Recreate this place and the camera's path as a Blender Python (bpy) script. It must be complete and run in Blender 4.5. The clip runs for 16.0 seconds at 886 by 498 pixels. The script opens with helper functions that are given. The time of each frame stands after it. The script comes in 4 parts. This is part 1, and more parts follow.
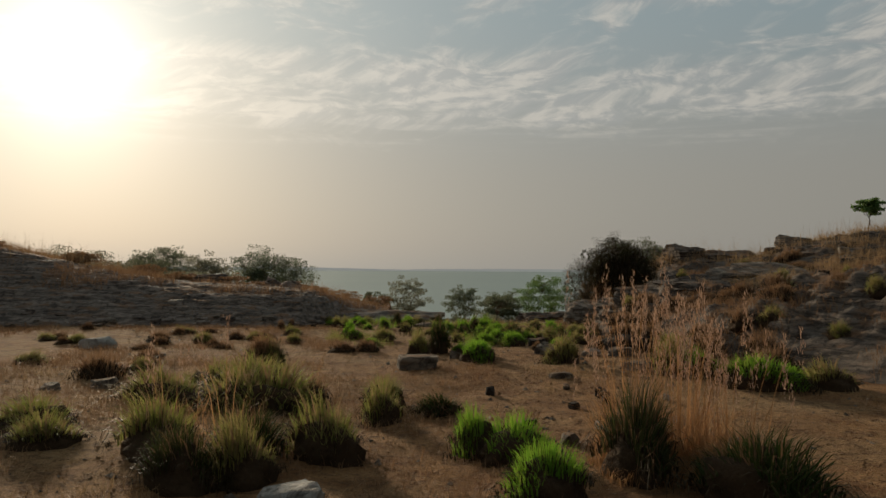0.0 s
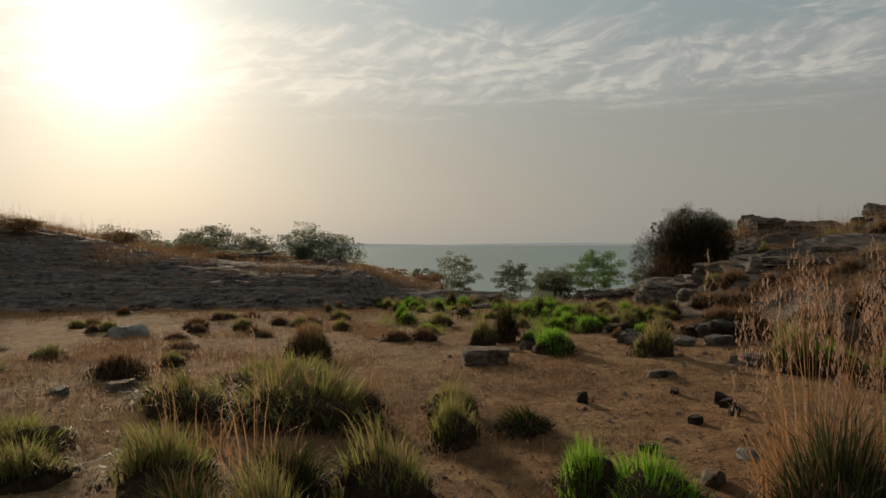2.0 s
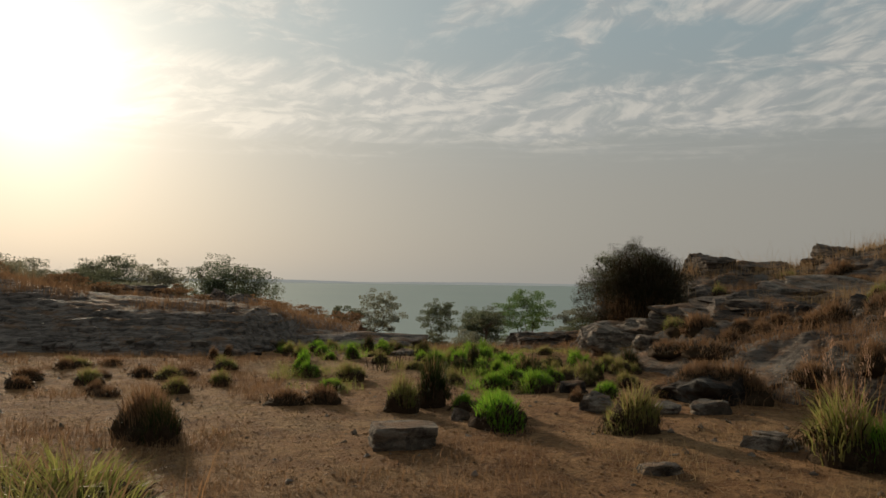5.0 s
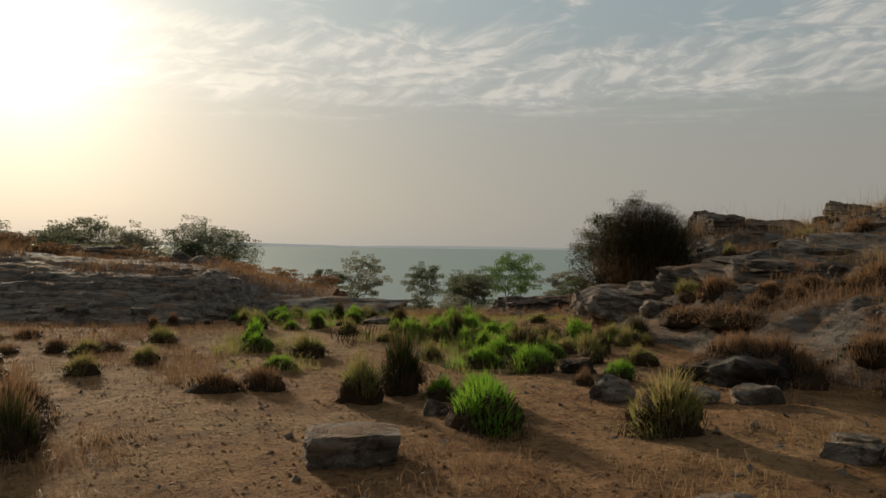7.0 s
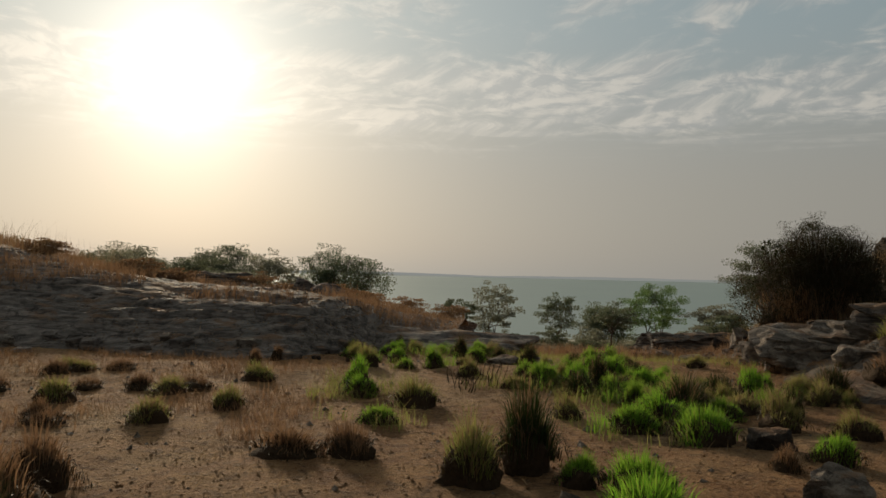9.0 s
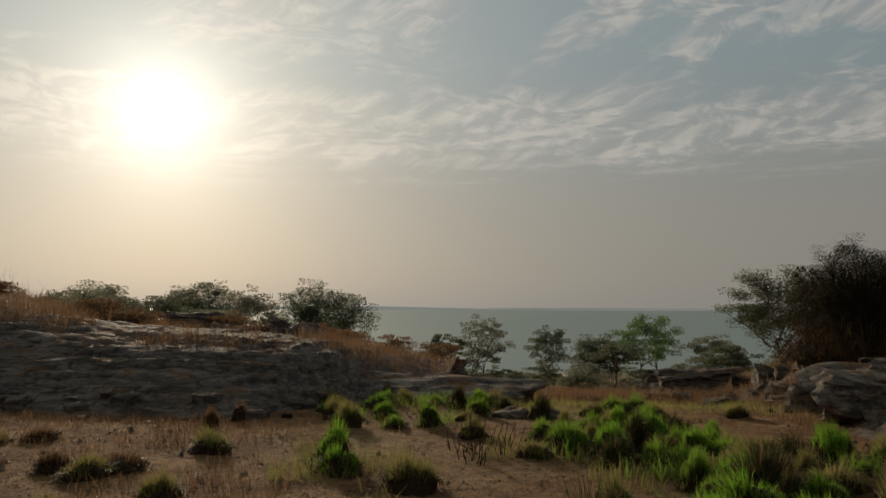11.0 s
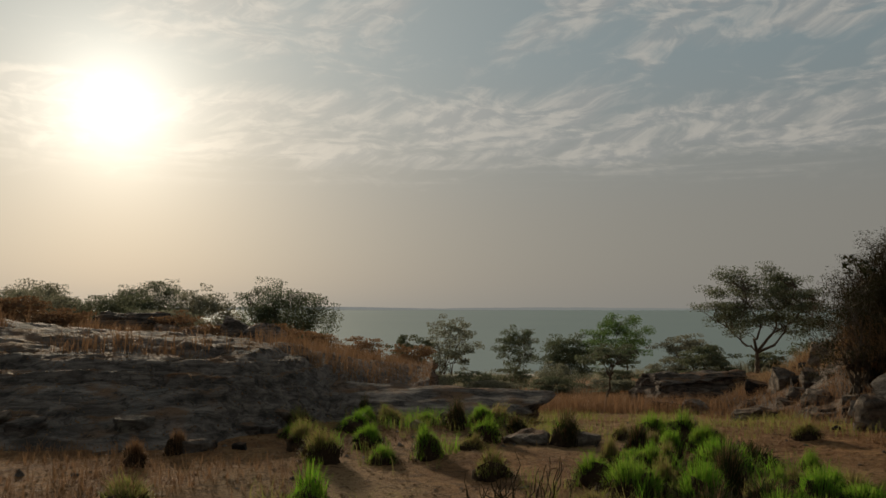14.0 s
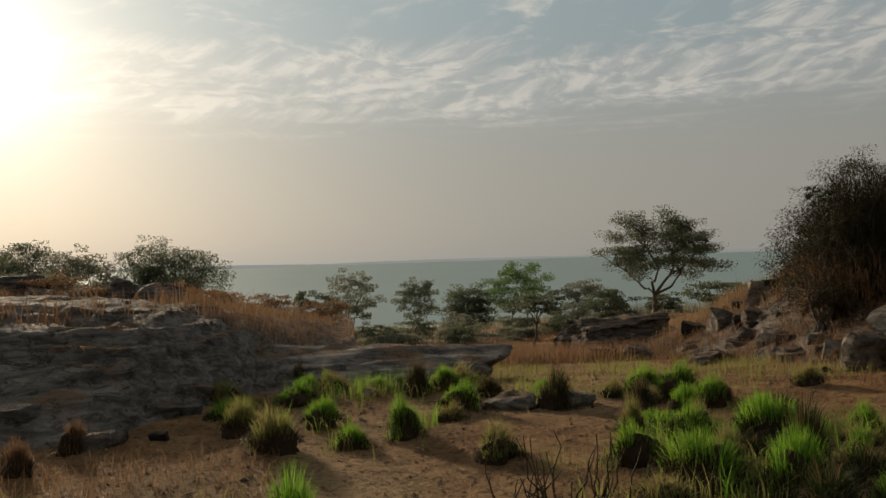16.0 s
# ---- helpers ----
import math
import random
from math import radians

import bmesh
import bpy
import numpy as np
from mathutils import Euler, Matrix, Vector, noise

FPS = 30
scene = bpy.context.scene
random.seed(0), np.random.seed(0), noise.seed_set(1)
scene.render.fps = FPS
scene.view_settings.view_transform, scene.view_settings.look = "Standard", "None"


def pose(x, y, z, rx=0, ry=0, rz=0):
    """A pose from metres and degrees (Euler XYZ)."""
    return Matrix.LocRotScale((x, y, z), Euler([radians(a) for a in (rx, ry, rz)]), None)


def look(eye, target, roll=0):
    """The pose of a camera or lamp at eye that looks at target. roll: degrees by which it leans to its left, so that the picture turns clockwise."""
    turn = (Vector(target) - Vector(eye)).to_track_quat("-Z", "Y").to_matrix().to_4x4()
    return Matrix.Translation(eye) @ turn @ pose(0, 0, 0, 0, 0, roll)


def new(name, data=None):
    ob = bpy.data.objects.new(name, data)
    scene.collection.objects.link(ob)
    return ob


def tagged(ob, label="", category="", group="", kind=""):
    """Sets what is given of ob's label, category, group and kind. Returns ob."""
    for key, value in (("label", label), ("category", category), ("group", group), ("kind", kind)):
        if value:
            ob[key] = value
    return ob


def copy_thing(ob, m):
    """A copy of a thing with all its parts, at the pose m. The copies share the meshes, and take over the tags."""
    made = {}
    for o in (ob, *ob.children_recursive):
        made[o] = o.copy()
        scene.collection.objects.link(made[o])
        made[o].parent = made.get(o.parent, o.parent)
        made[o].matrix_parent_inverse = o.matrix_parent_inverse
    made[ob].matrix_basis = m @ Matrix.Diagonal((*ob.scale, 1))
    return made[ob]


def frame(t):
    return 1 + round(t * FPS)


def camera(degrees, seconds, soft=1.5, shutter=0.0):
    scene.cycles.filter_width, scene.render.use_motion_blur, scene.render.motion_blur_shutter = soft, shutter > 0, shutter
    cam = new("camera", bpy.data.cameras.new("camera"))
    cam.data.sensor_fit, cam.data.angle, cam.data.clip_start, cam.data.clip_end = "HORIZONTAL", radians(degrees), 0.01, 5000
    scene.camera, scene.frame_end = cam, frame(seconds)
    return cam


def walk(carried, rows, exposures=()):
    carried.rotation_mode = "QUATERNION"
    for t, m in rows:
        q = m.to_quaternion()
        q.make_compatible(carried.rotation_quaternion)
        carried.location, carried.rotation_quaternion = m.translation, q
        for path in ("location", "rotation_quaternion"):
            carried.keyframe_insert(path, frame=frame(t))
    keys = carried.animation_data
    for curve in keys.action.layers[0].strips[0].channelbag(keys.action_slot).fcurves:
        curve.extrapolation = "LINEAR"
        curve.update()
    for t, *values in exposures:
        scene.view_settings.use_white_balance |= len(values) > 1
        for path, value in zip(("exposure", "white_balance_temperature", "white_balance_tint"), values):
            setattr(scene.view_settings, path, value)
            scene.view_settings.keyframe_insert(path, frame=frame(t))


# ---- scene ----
# The camera and its walk: seconds, eye, yaw, pitch and roll.
cam = camera(60.85, 16.0)
PATH = [
    (0.0, 0.005, 0.0, 1.597, -2.59, 1.58, 0.34),
    (0.5, -0.058, 0.444, 1.631, -3.8, 2.29, 0.74),
    (1.0, -0.098, 0.968, 1.619, -0.02, 1.78, 0.63),
    (1.5, -0.192, 1.38, 1.615, 0.97, 0.11, 0.26),
    (2.0, -0.257, 1.812, 1.638, 0.87, -0.31, -0.32),
    (2.5, -0.293, 2.313, 1.635, -0.37, 0.13, -0.34),
    (3.0, -0.283, 2.808, 1.619, -1.47, 0.87, -0.21),
    (3.5, -0.296, 3.332, 1.612, -2.44, 2.35, 0.63),
    (4.0, -0.243, 3.843, 1.597, -3.68, 3.27, 0.72),
    (6.5, 0.15, 6.484, 1.496, -5.3, 0.5, 0.77),
    (7.0, 0.248, 7.005, 1.461, -5.7, -0.14, 0.71),
    (7.5, 0.408, 7.457, 1.442, -4.03, -0.75, 0.78),
    (8.0, 0.483, 7.931, 1.432, -1.31, -0.18, 1.57),
    (8.5, 0.506, 8.376, 1.438, 0.58, 0.9, 2.09),
    (9.0, 0.39, 8.879, 1.431, 4.49, 1.97, 1.29),
    (11.5, 0.065, 11.236, 1.51, 2.63, 4.63, -0.33),
    (12.0, 0.005, 11.628, 1.499, 1.66, 4.62, -0.63),
    (12.5, -0.081, 11.991, 1.5, 0.59, 4.9, -0.08),
    (13.0, -0.156, 12.41, 1.496, -0.09, 5.39, 0.36),
    (13.5, -0.295, 12.813, 1.476, -0.34, 5.31, 0.54),
    (14.0, -0.472, 13.154, 1.459, 0.22, 4.52, 0.04),
    (14.5, -0.7, 13.527, 1.443, 3.37, 3.61, 0.0),
    (15.0, -0.883, 13.906, 1.417, 1.96, 2.79, 0.14),
    (15.5, -1.066, 14.296, 1.399, -2.17, 2.39, -0.82),
    (16.0, -1.174, 14.741, 1.379, -8.2, 0.86, -1.88),
]

def aim(x, y, z, yaw, pitch, roll):
    return pose(x, y, z, 0, 0, yaw) @ pose(0, 0, 0, 90 + pitch) @ pose(0, 0, 0, 0, 0, roll)


walk(cam, [(r[0], aim(*r[1:])) for r in PATH],
     exposures=[(0.0, -0.16), (1.0, -0.1), (2.5, -0.08), (4.0, -0.02), (6.5, 0.03), (7.4, 0.12), (8.0, -0.02), (9.2, -0.12), (11.5, -0.44), (14.6, -0.44), (15.5, -0.5), (16.0, 0.0)])

# ---- world and sun ----
SUN_DIR = Vector((-0.446, 1.0, 0.272)).normalized()
world = bpy.data.worlds.new("hazy_sky")
scene.world = world
world.use_nodes = True


class Nodes:
    """Short-hand for building a node tree."""

    def __init__(self, tree):
        self.tree = tree
        tree.nodes.clear()

    def add(self, kind, **values):
        node = self.tree.nodes.new(kind)
        for key, value in values.items():
            if key.startswith("in_"):
                node.inputs[key[3:].replace("_", " ")].default_value = value
            else:
                setattr(node, key, value)
        return node

    def link(self, a, b):
        self.tree.links.new(a, b)

    def math(self, op, a, b=0.0, c=0.0, clamp=False):
        node = self.add("ShaderNodeMath", operation=op, use_clamp=clamp)
        for slot, v in zip(node.inputs, (a, b, c)):
            if isinstance(v, (int, float)):
                slot.default_value = v
            else:
                self.link(v, slot)
        return node.outputs[0]

    def mix(self, fac, a, b, blend="MIX"):
        node = self.add("ShaderNodeMix", data_type="RGBA", blend_type=blend, clamp_factor=True)
        for slot, v in zip((node.inputs[0], node.inputs[6], node.inputs[7]), (fac, a, b)):
            if isinstance(v, (int, float)):
                slot.default_value = v
            elif isinstance(v, tuple):
                slot.default_value = (*v, 1)
            else:
                self.link(v, slot)
        return node.outputs[2]

    def smooth(self, v, lo, hi):
        node = self.add("ShaderNodeMapRange", interpolation_type="SMOOTHSTEP")
        self.link(v, node.inputs[0])
        node.inputs[1].default_value, node.inputs[2].default_value = lo, hi
        return node.outputs[0]

    def noise(self, vec, scale, detail=6.0, rough=0.55, distort=0.0):
        node = self.add("ShaderNodeTexNoise")
        if vec is not None:
            self.link(vec, node.inputs["Vector"])
        node.inputs["Scale"].default_value, node.inputs["Detail"].default_value = scale, detail
        node.inputs["Roughness"].default_value, node.inputs["Distortion"].default_value = rough, distort
        return node.outputs[0]

    def vec(self, x, y, z):
        node = self.add("ShaderNodeCombineXYZ")
        for slot, v in zip(node.inputs, (x, y, z)):
            if isinstance(v, (int, float)):
                slot.default_value = v
            else:
                self.link(v, slot)
        return node.outputs[0]


def build_sky():
    n = Nodes(world.node_tree)
    way = n.add("ShaderNodeTexCoord").outputs["Generated"]
    split = n.add("ShaderNodeSeparateXYZ")
    n.link(way, split.inputs[0])
    dx, dy, dz = split.outputs
    dot = n.add("ShaderNodeVectorMath", operation="DOT_PRODUCT")
    n.link(way, dot.inputs[0])
    dot.inputs[1].default_value = SUN_DIR
    theta = n.math("MULTIPLY", n.math("ARCCOSINE", n.math("MINIMUM", dot.outputs["Value"], 0.99999)), 57.2958)
    broad = n.math("POWER", 2.71828, n.math("MULTIPLY", theta, -1 / 16.0))
    core = n.math("POWER", 2.71828, n.math("MULTIPLY", n.math("POWER", n.math("DIVIDE", theta, 3.5), 1.2), -1.0))
    # haze low down, pale blue above
    high = n.smooth(dz, 0.1, 0.34)
    air = n.mix(high, (0.295, 0.285, 0.258), (0.25, 0.315, 0.335))
    # ribbed altocumulus in a band, heaped cloud above it, thin streaks below, all thinning out in the haze
    az = n.math("ARCTAN2", dx, dy)

    def reach(value, at, half):
        return n.math("SUBTRACT", 1.0, n.smooth(n.math("ABSOLUTE", n.math("SUBTRACT", value, at)), half * 0.45, half))

    flat = n.vec(n.math("MULTIPLY", az, 3.4), n.math("MULTIPLY", dz, 12.0), 0.0)
    sway = n.noise(flat, 0.9, 3, 0.5)
    skew = n.math("ADD", n.math("MULTIPLY", az, 13.0), n.math("MULTIPLY", n.math("SUBTRACT", sway, 0.5), 3.0))
    lift = n.math("ADD", n.math("MULTIPLY", dz, 34.0), n.math("MULTIPLY", n.math("SUBTRACT", sway, 0.5), 4.0))
    lift = n.math("SUBTRACT", lift, n.math("MULTIPLY", az, 2.6))
    p = n.vec(skew, lift, 3.7)
    body = n.noise(p, 0.55, 9, 0.62, 0.15)
    ribs = n.noise(p, 1.5, 7, 0.6, 0.25)
    q = n.add("ShaderNodeVectorMath", operation="ADD")
    n.link(p, q.inputs[0])
    q.inputs[1].default_value = (-0.16, 0.26, 0.0)
    ribs_up = n.noise(q.outputs[0], 1.5, 7, 0.6, 0.25)
    field = n.math("ADD", n.math("MULTIPLY", body, 0.72), n.math("MULTIPLY", ribs, 0.28))
    band = n.math("MULTIPLY", reach(dz, 0.232, 0.062), 0.17)
    heap = n.math("MULTIPLY", n.math("MULTIPLY", reach(dz, 0.36, 0.11), reach(az, 0.36, 0.36)), 0.15)
    heap_b = n.math("MULTIPLY", n.math("MULTIPLY", reach(dz, 0.385, 0.10), reach(az, -0.24, 0.26)), 0.15)
    over = n.math("MULTIPLY", n.smooth(dz, 0.42, 0.6), 0.12)
    clear_patch = n.math("MULTIPLY", n.math("MULTIPLY", reach(dz, 0.285, 0.045), reach(az, 0.33, 0.26)), 0.10)
    cover = n.math("SUBTRACT", n.math("ADD", n.math("ADD", band, heap), n.math("ADD", heap_b, over)), clear_patch)
    cloud = n.smooth(n.math("ADD", field, cover), 0.52, 0.74)
    st = n.vec(n.math("MULTIPLY", az, 3.0), n.math("MULTIPLY", dz, 60.0), 9.1)
    streaks = n.math("MULTIPLY", n.smooth(n.noise(st, 1.1, 6, 0.6, 0.4), 0.46, 0.66), reach(dz, 0.19, 0.05))
    cloud = n.math("MAXIMUM", cloud, n.math("MULTIPLY", streaks, 0.6))
    cloud = n.math("MULTIPLY", cloud, n.smooth(dz, 0.13, 0.2))
    relief = n.smooth(n.math("SUBTRACT", ribs, ribs_up), -0.13, 0.16)
    white = n.mix(relief, (0.35, 0.357, 0.35), (0.61, 0.57, 0.505))
    air = n.mix(n.math("MULTIPLY", cloud, 0.72), air, white)
    # the sky away from the sun is dimmer
    away = n.math("SUBTRACT", 1.0, n.math("MULTIPLY", n.smooth(theta, 50.0, 120.0), 0.42))
    air = n.mix(1.0, air, n.vec(away, away, away), "MULTIPLY")
    glow = n.mix(1.0, air, n.mix(n.math("MULTIPLY", broad, 0.64, clamp=True), (0, 0, 0), (1.0, 0.965, 0.86)), "ADD")
    glow = n.mix(1.0, glow, n.mix(n.math("MULTIPLY", core, 1.0, clamp=True), (0, 0, 0), (1.05, 1.03, 0.92)), "ADD")
    haze = n.add("ShaderNodeBackground", in_Strength=1.0)
    n.link(glow, haze.inputs["Color"])
    sky = n.add("ShaderNodeTexSky", sky_type="NISHITA", sun_disc=False, sun_elevation=math.asin(SUN_DIR.z),
                sun_rotation=math.atan2(SUN_DIR.x, SUN_DIR.y), dust_density=3.0, air_density=1.2)
    clear = n.add("ShaderNodeBackground", in_Strength=0.06)
    n.link(sky.outputs[0], clear.inputs["Color"])
    blend = n.add("ShaderNodeMixShader")
    blend.inputs[0].default_value = 0.9
    n.link(clear.outputs[0], blend.inputs[1])
    n.link(haze.outputs[0], blend.inputs[2])
    n.link(blend.outputs[0], n.add("ShaderNodeOutputWorld").inputs["Surface"])


build_sky()
sun = new("sun", bpy.data.lights.new("sun", "SUN"))
sun.data.energy, sun.data.angle, sun.data.color = 4.0, radians(4.0), (1.0, 0.83, 0.6)
sun.matrix_world = look(SUN_DIR * 50, (0, 0, 0))

# ---- materials ----
def material(name, build):
    m = bpy.data.materials.new(name)
    m.use_nodes = True
    n = Nodes(m.node_tree)
    shader = build(n)
    n.link(shader, n.add("ShaderNodeOutputMaterial").inputs["Surface"])
    return m


def surface(n, colour, rough, height=None, bump=0.3, distance=0.02, spec=0.3):
    b = n.add("ShaderNodeBsdfPrincipled", in_Roughness=0.8)
    b.inputs["Specular IOR Level"].default_value = spec
    n.link(colour, b.inputs["Base Color"])
    if isinstance(rough, float):
        b.inputs["Roughness"].default_value = rough
    else:
        n.link(rough, b.inputs["Roughness"])
    if height is not None:
        node = n.add("ShaderNodeBump", in_Strength=bump, in_Distance=distance)
        n.link(height, node.inputs["Height"])
        n.link(node.outputs[0], b.inputs["Normal"])
    return b.outputs[0]


def here(n):
    return n.add("ShaderNodeNewGeometry").outputs["Position"]


def soil(n):
    """Red-brown laterite earth: straw-coloured patches, dark crumbs, pale grit and fine dead fibres."""
    at = here(n)
    big, mid, fine = n.noise(at, 0.35, 4), n.noise(at, 2.2, 6, 0.65), n.noise(at, 24, 6, 0.75)
    spot = n.noise(at, 7.5, 4, 0.7, 0.6)
    st = n.add("ShaderNodeVectorMath", operation="MULTIPLY")
    n.link(at, st.inputs[0])
    st.inputs[1].default_value = (14, 60, 30)
    fibre = n.noise(st.outputs[0], 1.0, 3, 0.6, 2.5)
    c = n.mix(n.smooth(mid, 0.35, 0.68), (0.215, 0.105, 0.046), (0.36, 0.20, 0.09))
    c = n.mix(n.math("MULTIPLY", n.smooth(big, 0.46, 0.68), 0.7), c, (0.38, 0.25, 0.13))
    c = n.mix(n.math("MULTIPLY", n.smooth(spot, 0.5, 0.64), 0.7), c, (0.105, 0.058, 0.032))
    c = n.mix(n.math("MULTIPLY", n.smooth(fine, 0.53, 0.66), 0.8), c, (0.07, 0.038, 0.022))
    c = n.mix(n.math("MULTIPLY", n.smooth(fibre, 0.6, 0.7), 0.65), c, (0.48, 0.36, 0.22))
    crumb = n.add("ShaderNodeTexVoronoi", in_Scale=16.0)
    n.link(at, crumb.inputs["Vector"])
    lump = n.math("MULTIPLY", n.smooth(crumb.outputs["Distance"], 0.5, 0.1), n.smooth(spot, 0.42, 0.6))
    c = n.mix(n.math("MULTIPLY", n.smooth(crumb.outputs["Distance"], 0.4, 0.7), 0.16), c, (0.085, 0.045, 0.026))
    fine = n.math("ADD", fine, n.math("MULTIPLY", lump, 0.5))
    h = n.math("ADD", n.math("ADD", n.math("MULTIPLY", mid, 0.45), n.math("MULTIPLY", spot, 0.3)), n.math("MULTIPLY", fine, 0.35))
    return surface(n, c, 0.95, h, 1.0, 0.13, 0.08)


def granite(dark, light, streak=(1, 1, 1), dust_low=0.86, dust_most=0.8):
    def build(n):
        """Weathered granite: lichen blotches, dark runs and grain, near-black where the bump noise is low, dust on the
        flats.
        """
        at = here(n)
        geo = n.add("ShaderNodeNewGeometry")
        st = n.add("ShaderNodeVectorMath", operation="MULTIPLY")
        n.link(at, st.inputs[0])
        st.inputs[1].default_value = streak
        blot, run, grain = n.noise(at, 0.9, 6, 0.62), n.noise(st.outputs[0], 1.6, 7, 0.65, 0.8), n.noise(at, 45, 4, 0.7)
        c = n.mix(n.smooth(run, 0.36, 0.66), dark, light)
        c = n.mix(n.math("MULTIPLY", n.smooth(blot, 0.55, 0.7), 0.5), c, (0.19, 0.175, 0.155))
        c = n.mix(n.math("MULTIPLY", n.smooth(grain, 0.5, 0.75), 0.5), c, (0.045, 0.04, 0.038))
        up = n.add("ShaderNodeSeparateXYZ")
        n.link(geo.outputs["Normal"], up.inputs[0])
        dust = n.math("MULTIPLY", n.smooth(up.outputs[2], dust_low, dust_low + 0.13), n.smooth(n.noise(at, 1.7, 5), 0.46, 0.6))
        c = n.mix(n.math("MULTIPLY", dust, dust_most), c, (0.20, 0.105, 0.052))
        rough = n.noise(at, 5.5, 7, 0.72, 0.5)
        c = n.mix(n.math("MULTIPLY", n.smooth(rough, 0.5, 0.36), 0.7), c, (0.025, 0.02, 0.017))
        h = n.math("ADD", n.math("ADD", n.math("MULTIPLY", run, 0.5), n.math("MULTIPLY", rough, 0.5)), n.math("MULTIPLY", grain, 0.12))
        return surface(n, c, 0.82, h, 1.0, 0.16, 0.12)
    return build


def blade(root, tip_a, tip_b, through_it=0.45):
    def build(n):
        """A grass blade or leaf: colour differs from blade to blade, and light shines through."""
        rnd = n.add("ShaderNodeNewGeometry").outputs["Random Per Island"]
        thing = n.add("ShaderNodeObjectInfo").outputs["Random"]
        c = n.mix(rnd, tip_a, tip_b)
        c = n.mix(n.math("MULTIPLY", n.smooth(rnd, 0.8, 1.0), 0.8), c, root)
        c = n.mix(n.math("MULTIPLY", thing, 0.35), c, root)
        d = n.add("ShaderNodeBsdfPrincipled", in_Roughness=0.6)
        d.inputs["Specular IOR Level"].default_value = 0.08
        t = n.add("ShaderNodeBsdfTranslucent")
        n.link(c, d.inputs["Base Color"])
        n.link(c, t.inputs["Color"])
        m = n.add("ShaderNodeMixShader")
        m.inputs[0].default_value = through_it
        n.link(d.outputs[0], m.inputs[1])
        n.link(t.outputs[0], m.inputs[2])
        return m.outputs[0]
    return build


def bark(n):
    at = here(n)
    a = n.noise(at, 6, 6, 0.7)
    return surface(n, n.mix(a, (0.05, 0.035, 0.025), (0.19, 0.15, 0.11)), 0.9, a, 0.6, 0.03, 0.2)


def lake(n):
    at = here(n)
    st = n.add("ShaderNodeVectorMath", operation="MULTIPLY")
    n.link(at, st.inputs[0])
    st.inputs[1].default_value = (0.4, 1.0, 1.0)
    ripples = n.noise(st.outputs[0], 0.35, 5, 0.6)
    patch = n.noise(at, 0.006, 3)
    c = n.mix(patch, (0.22, 0.285, 0.28), (0.255, 0.315, 0.30))
    return surface(n, c, 0.6, ripples, 0.2, 0.5, 0.08)


def plain(base, rough=0.9):
    def build(n):
        a = n.noise(here(n), 0.02, 5, 0.6)
        return surface(n, n.mix(a, tuple(v * 0.85 for v in base), tuple(min(1, v * 1.15) for v in base)), rough, None, spec=0.1)
    return build


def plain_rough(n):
    """Matted dead roots and earth, darkened further for the shade under the grass."""
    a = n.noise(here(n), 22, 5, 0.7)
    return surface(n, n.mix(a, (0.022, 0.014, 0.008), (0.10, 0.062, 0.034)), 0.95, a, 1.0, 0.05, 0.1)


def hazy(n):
    """Land some kilometres off; the haze over it is put in as its own pale emission."""
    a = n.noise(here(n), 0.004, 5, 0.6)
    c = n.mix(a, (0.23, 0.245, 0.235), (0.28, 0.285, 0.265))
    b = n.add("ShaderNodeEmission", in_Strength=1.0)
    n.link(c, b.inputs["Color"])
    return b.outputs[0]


M_SOIL = material("red_earth", soil)
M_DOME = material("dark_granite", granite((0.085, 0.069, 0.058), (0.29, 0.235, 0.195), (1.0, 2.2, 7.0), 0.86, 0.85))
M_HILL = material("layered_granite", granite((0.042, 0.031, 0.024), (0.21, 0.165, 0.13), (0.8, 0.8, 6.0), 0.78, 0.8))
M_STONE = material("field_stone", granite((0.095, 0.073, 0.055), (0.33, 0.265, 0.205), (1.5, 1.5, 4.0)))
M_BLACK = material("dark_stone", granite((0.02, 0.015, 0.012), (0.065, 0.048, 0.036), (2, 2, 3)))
M_PALE = material("pale_stone", granite((0.30, 0.28, 0.25), (0.50, 0.47, 0.42), (1.5, 1.5, 3.0)))
M_GREEN = material("green_blade", blade((0.20, 0.22, 0.05), (0.13, 0.315, 0.024), (0.265, 0.42, 0.042), 0.6))
M_YELLOW = material("yellow_green_blade", blade((0.24, 0.17, 0.075), (0.20, 0.24, 0.05), (0.33, 0.30, 0.10), 0.55))
M_DARKGREEN = material("dark_green_blade", blade((0.07, 0.05, 0.022), (0.03, 0.055, 0.015), (0.075, 0.095, 0.027), 0.3))
M_STRAW = material("straw", blade((0.18, 0.105, 0.05), (0.30, 0.19, 0.095), (0.45, 0.31, 0.17), 0.4))
M_RUST = material("rusty_dry_grass", blade((0.14, 0.08, 0.045), (0.23, 0.13, 0.068), (0.34, 0.205, 0.112), 0.4))
M_REED = material("dry_reed", blade((0.20, 0.10, 0.045), (0.36, 0.19, 0.085), (0.50, 0.29, 0.14), 0.45))
# Dead-leaf brown taken darker, shade at the clump bases included.
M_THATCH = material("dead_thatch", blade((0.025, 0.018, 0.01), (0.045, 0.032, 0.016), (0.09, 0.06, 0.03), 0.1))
M_SEED = material("seed_head", blade((0.30, 0.17, 0.11), (0.44, 0.28, 0.19), (0.55, 0.37, 0.26), 0.4))
M_MOUND = material("shade_dark_root_mat", plain_rough)
M_BARK = material("bark", bark)
# Leaf green desaturated a little, with some haze put into the colour.
M_LEAF = material("tree_leaf", blade((0.15, 0.135, 0.09), (0.105, 0.13, 0.075), (0.145, 0.168, 0.1), 0.5))
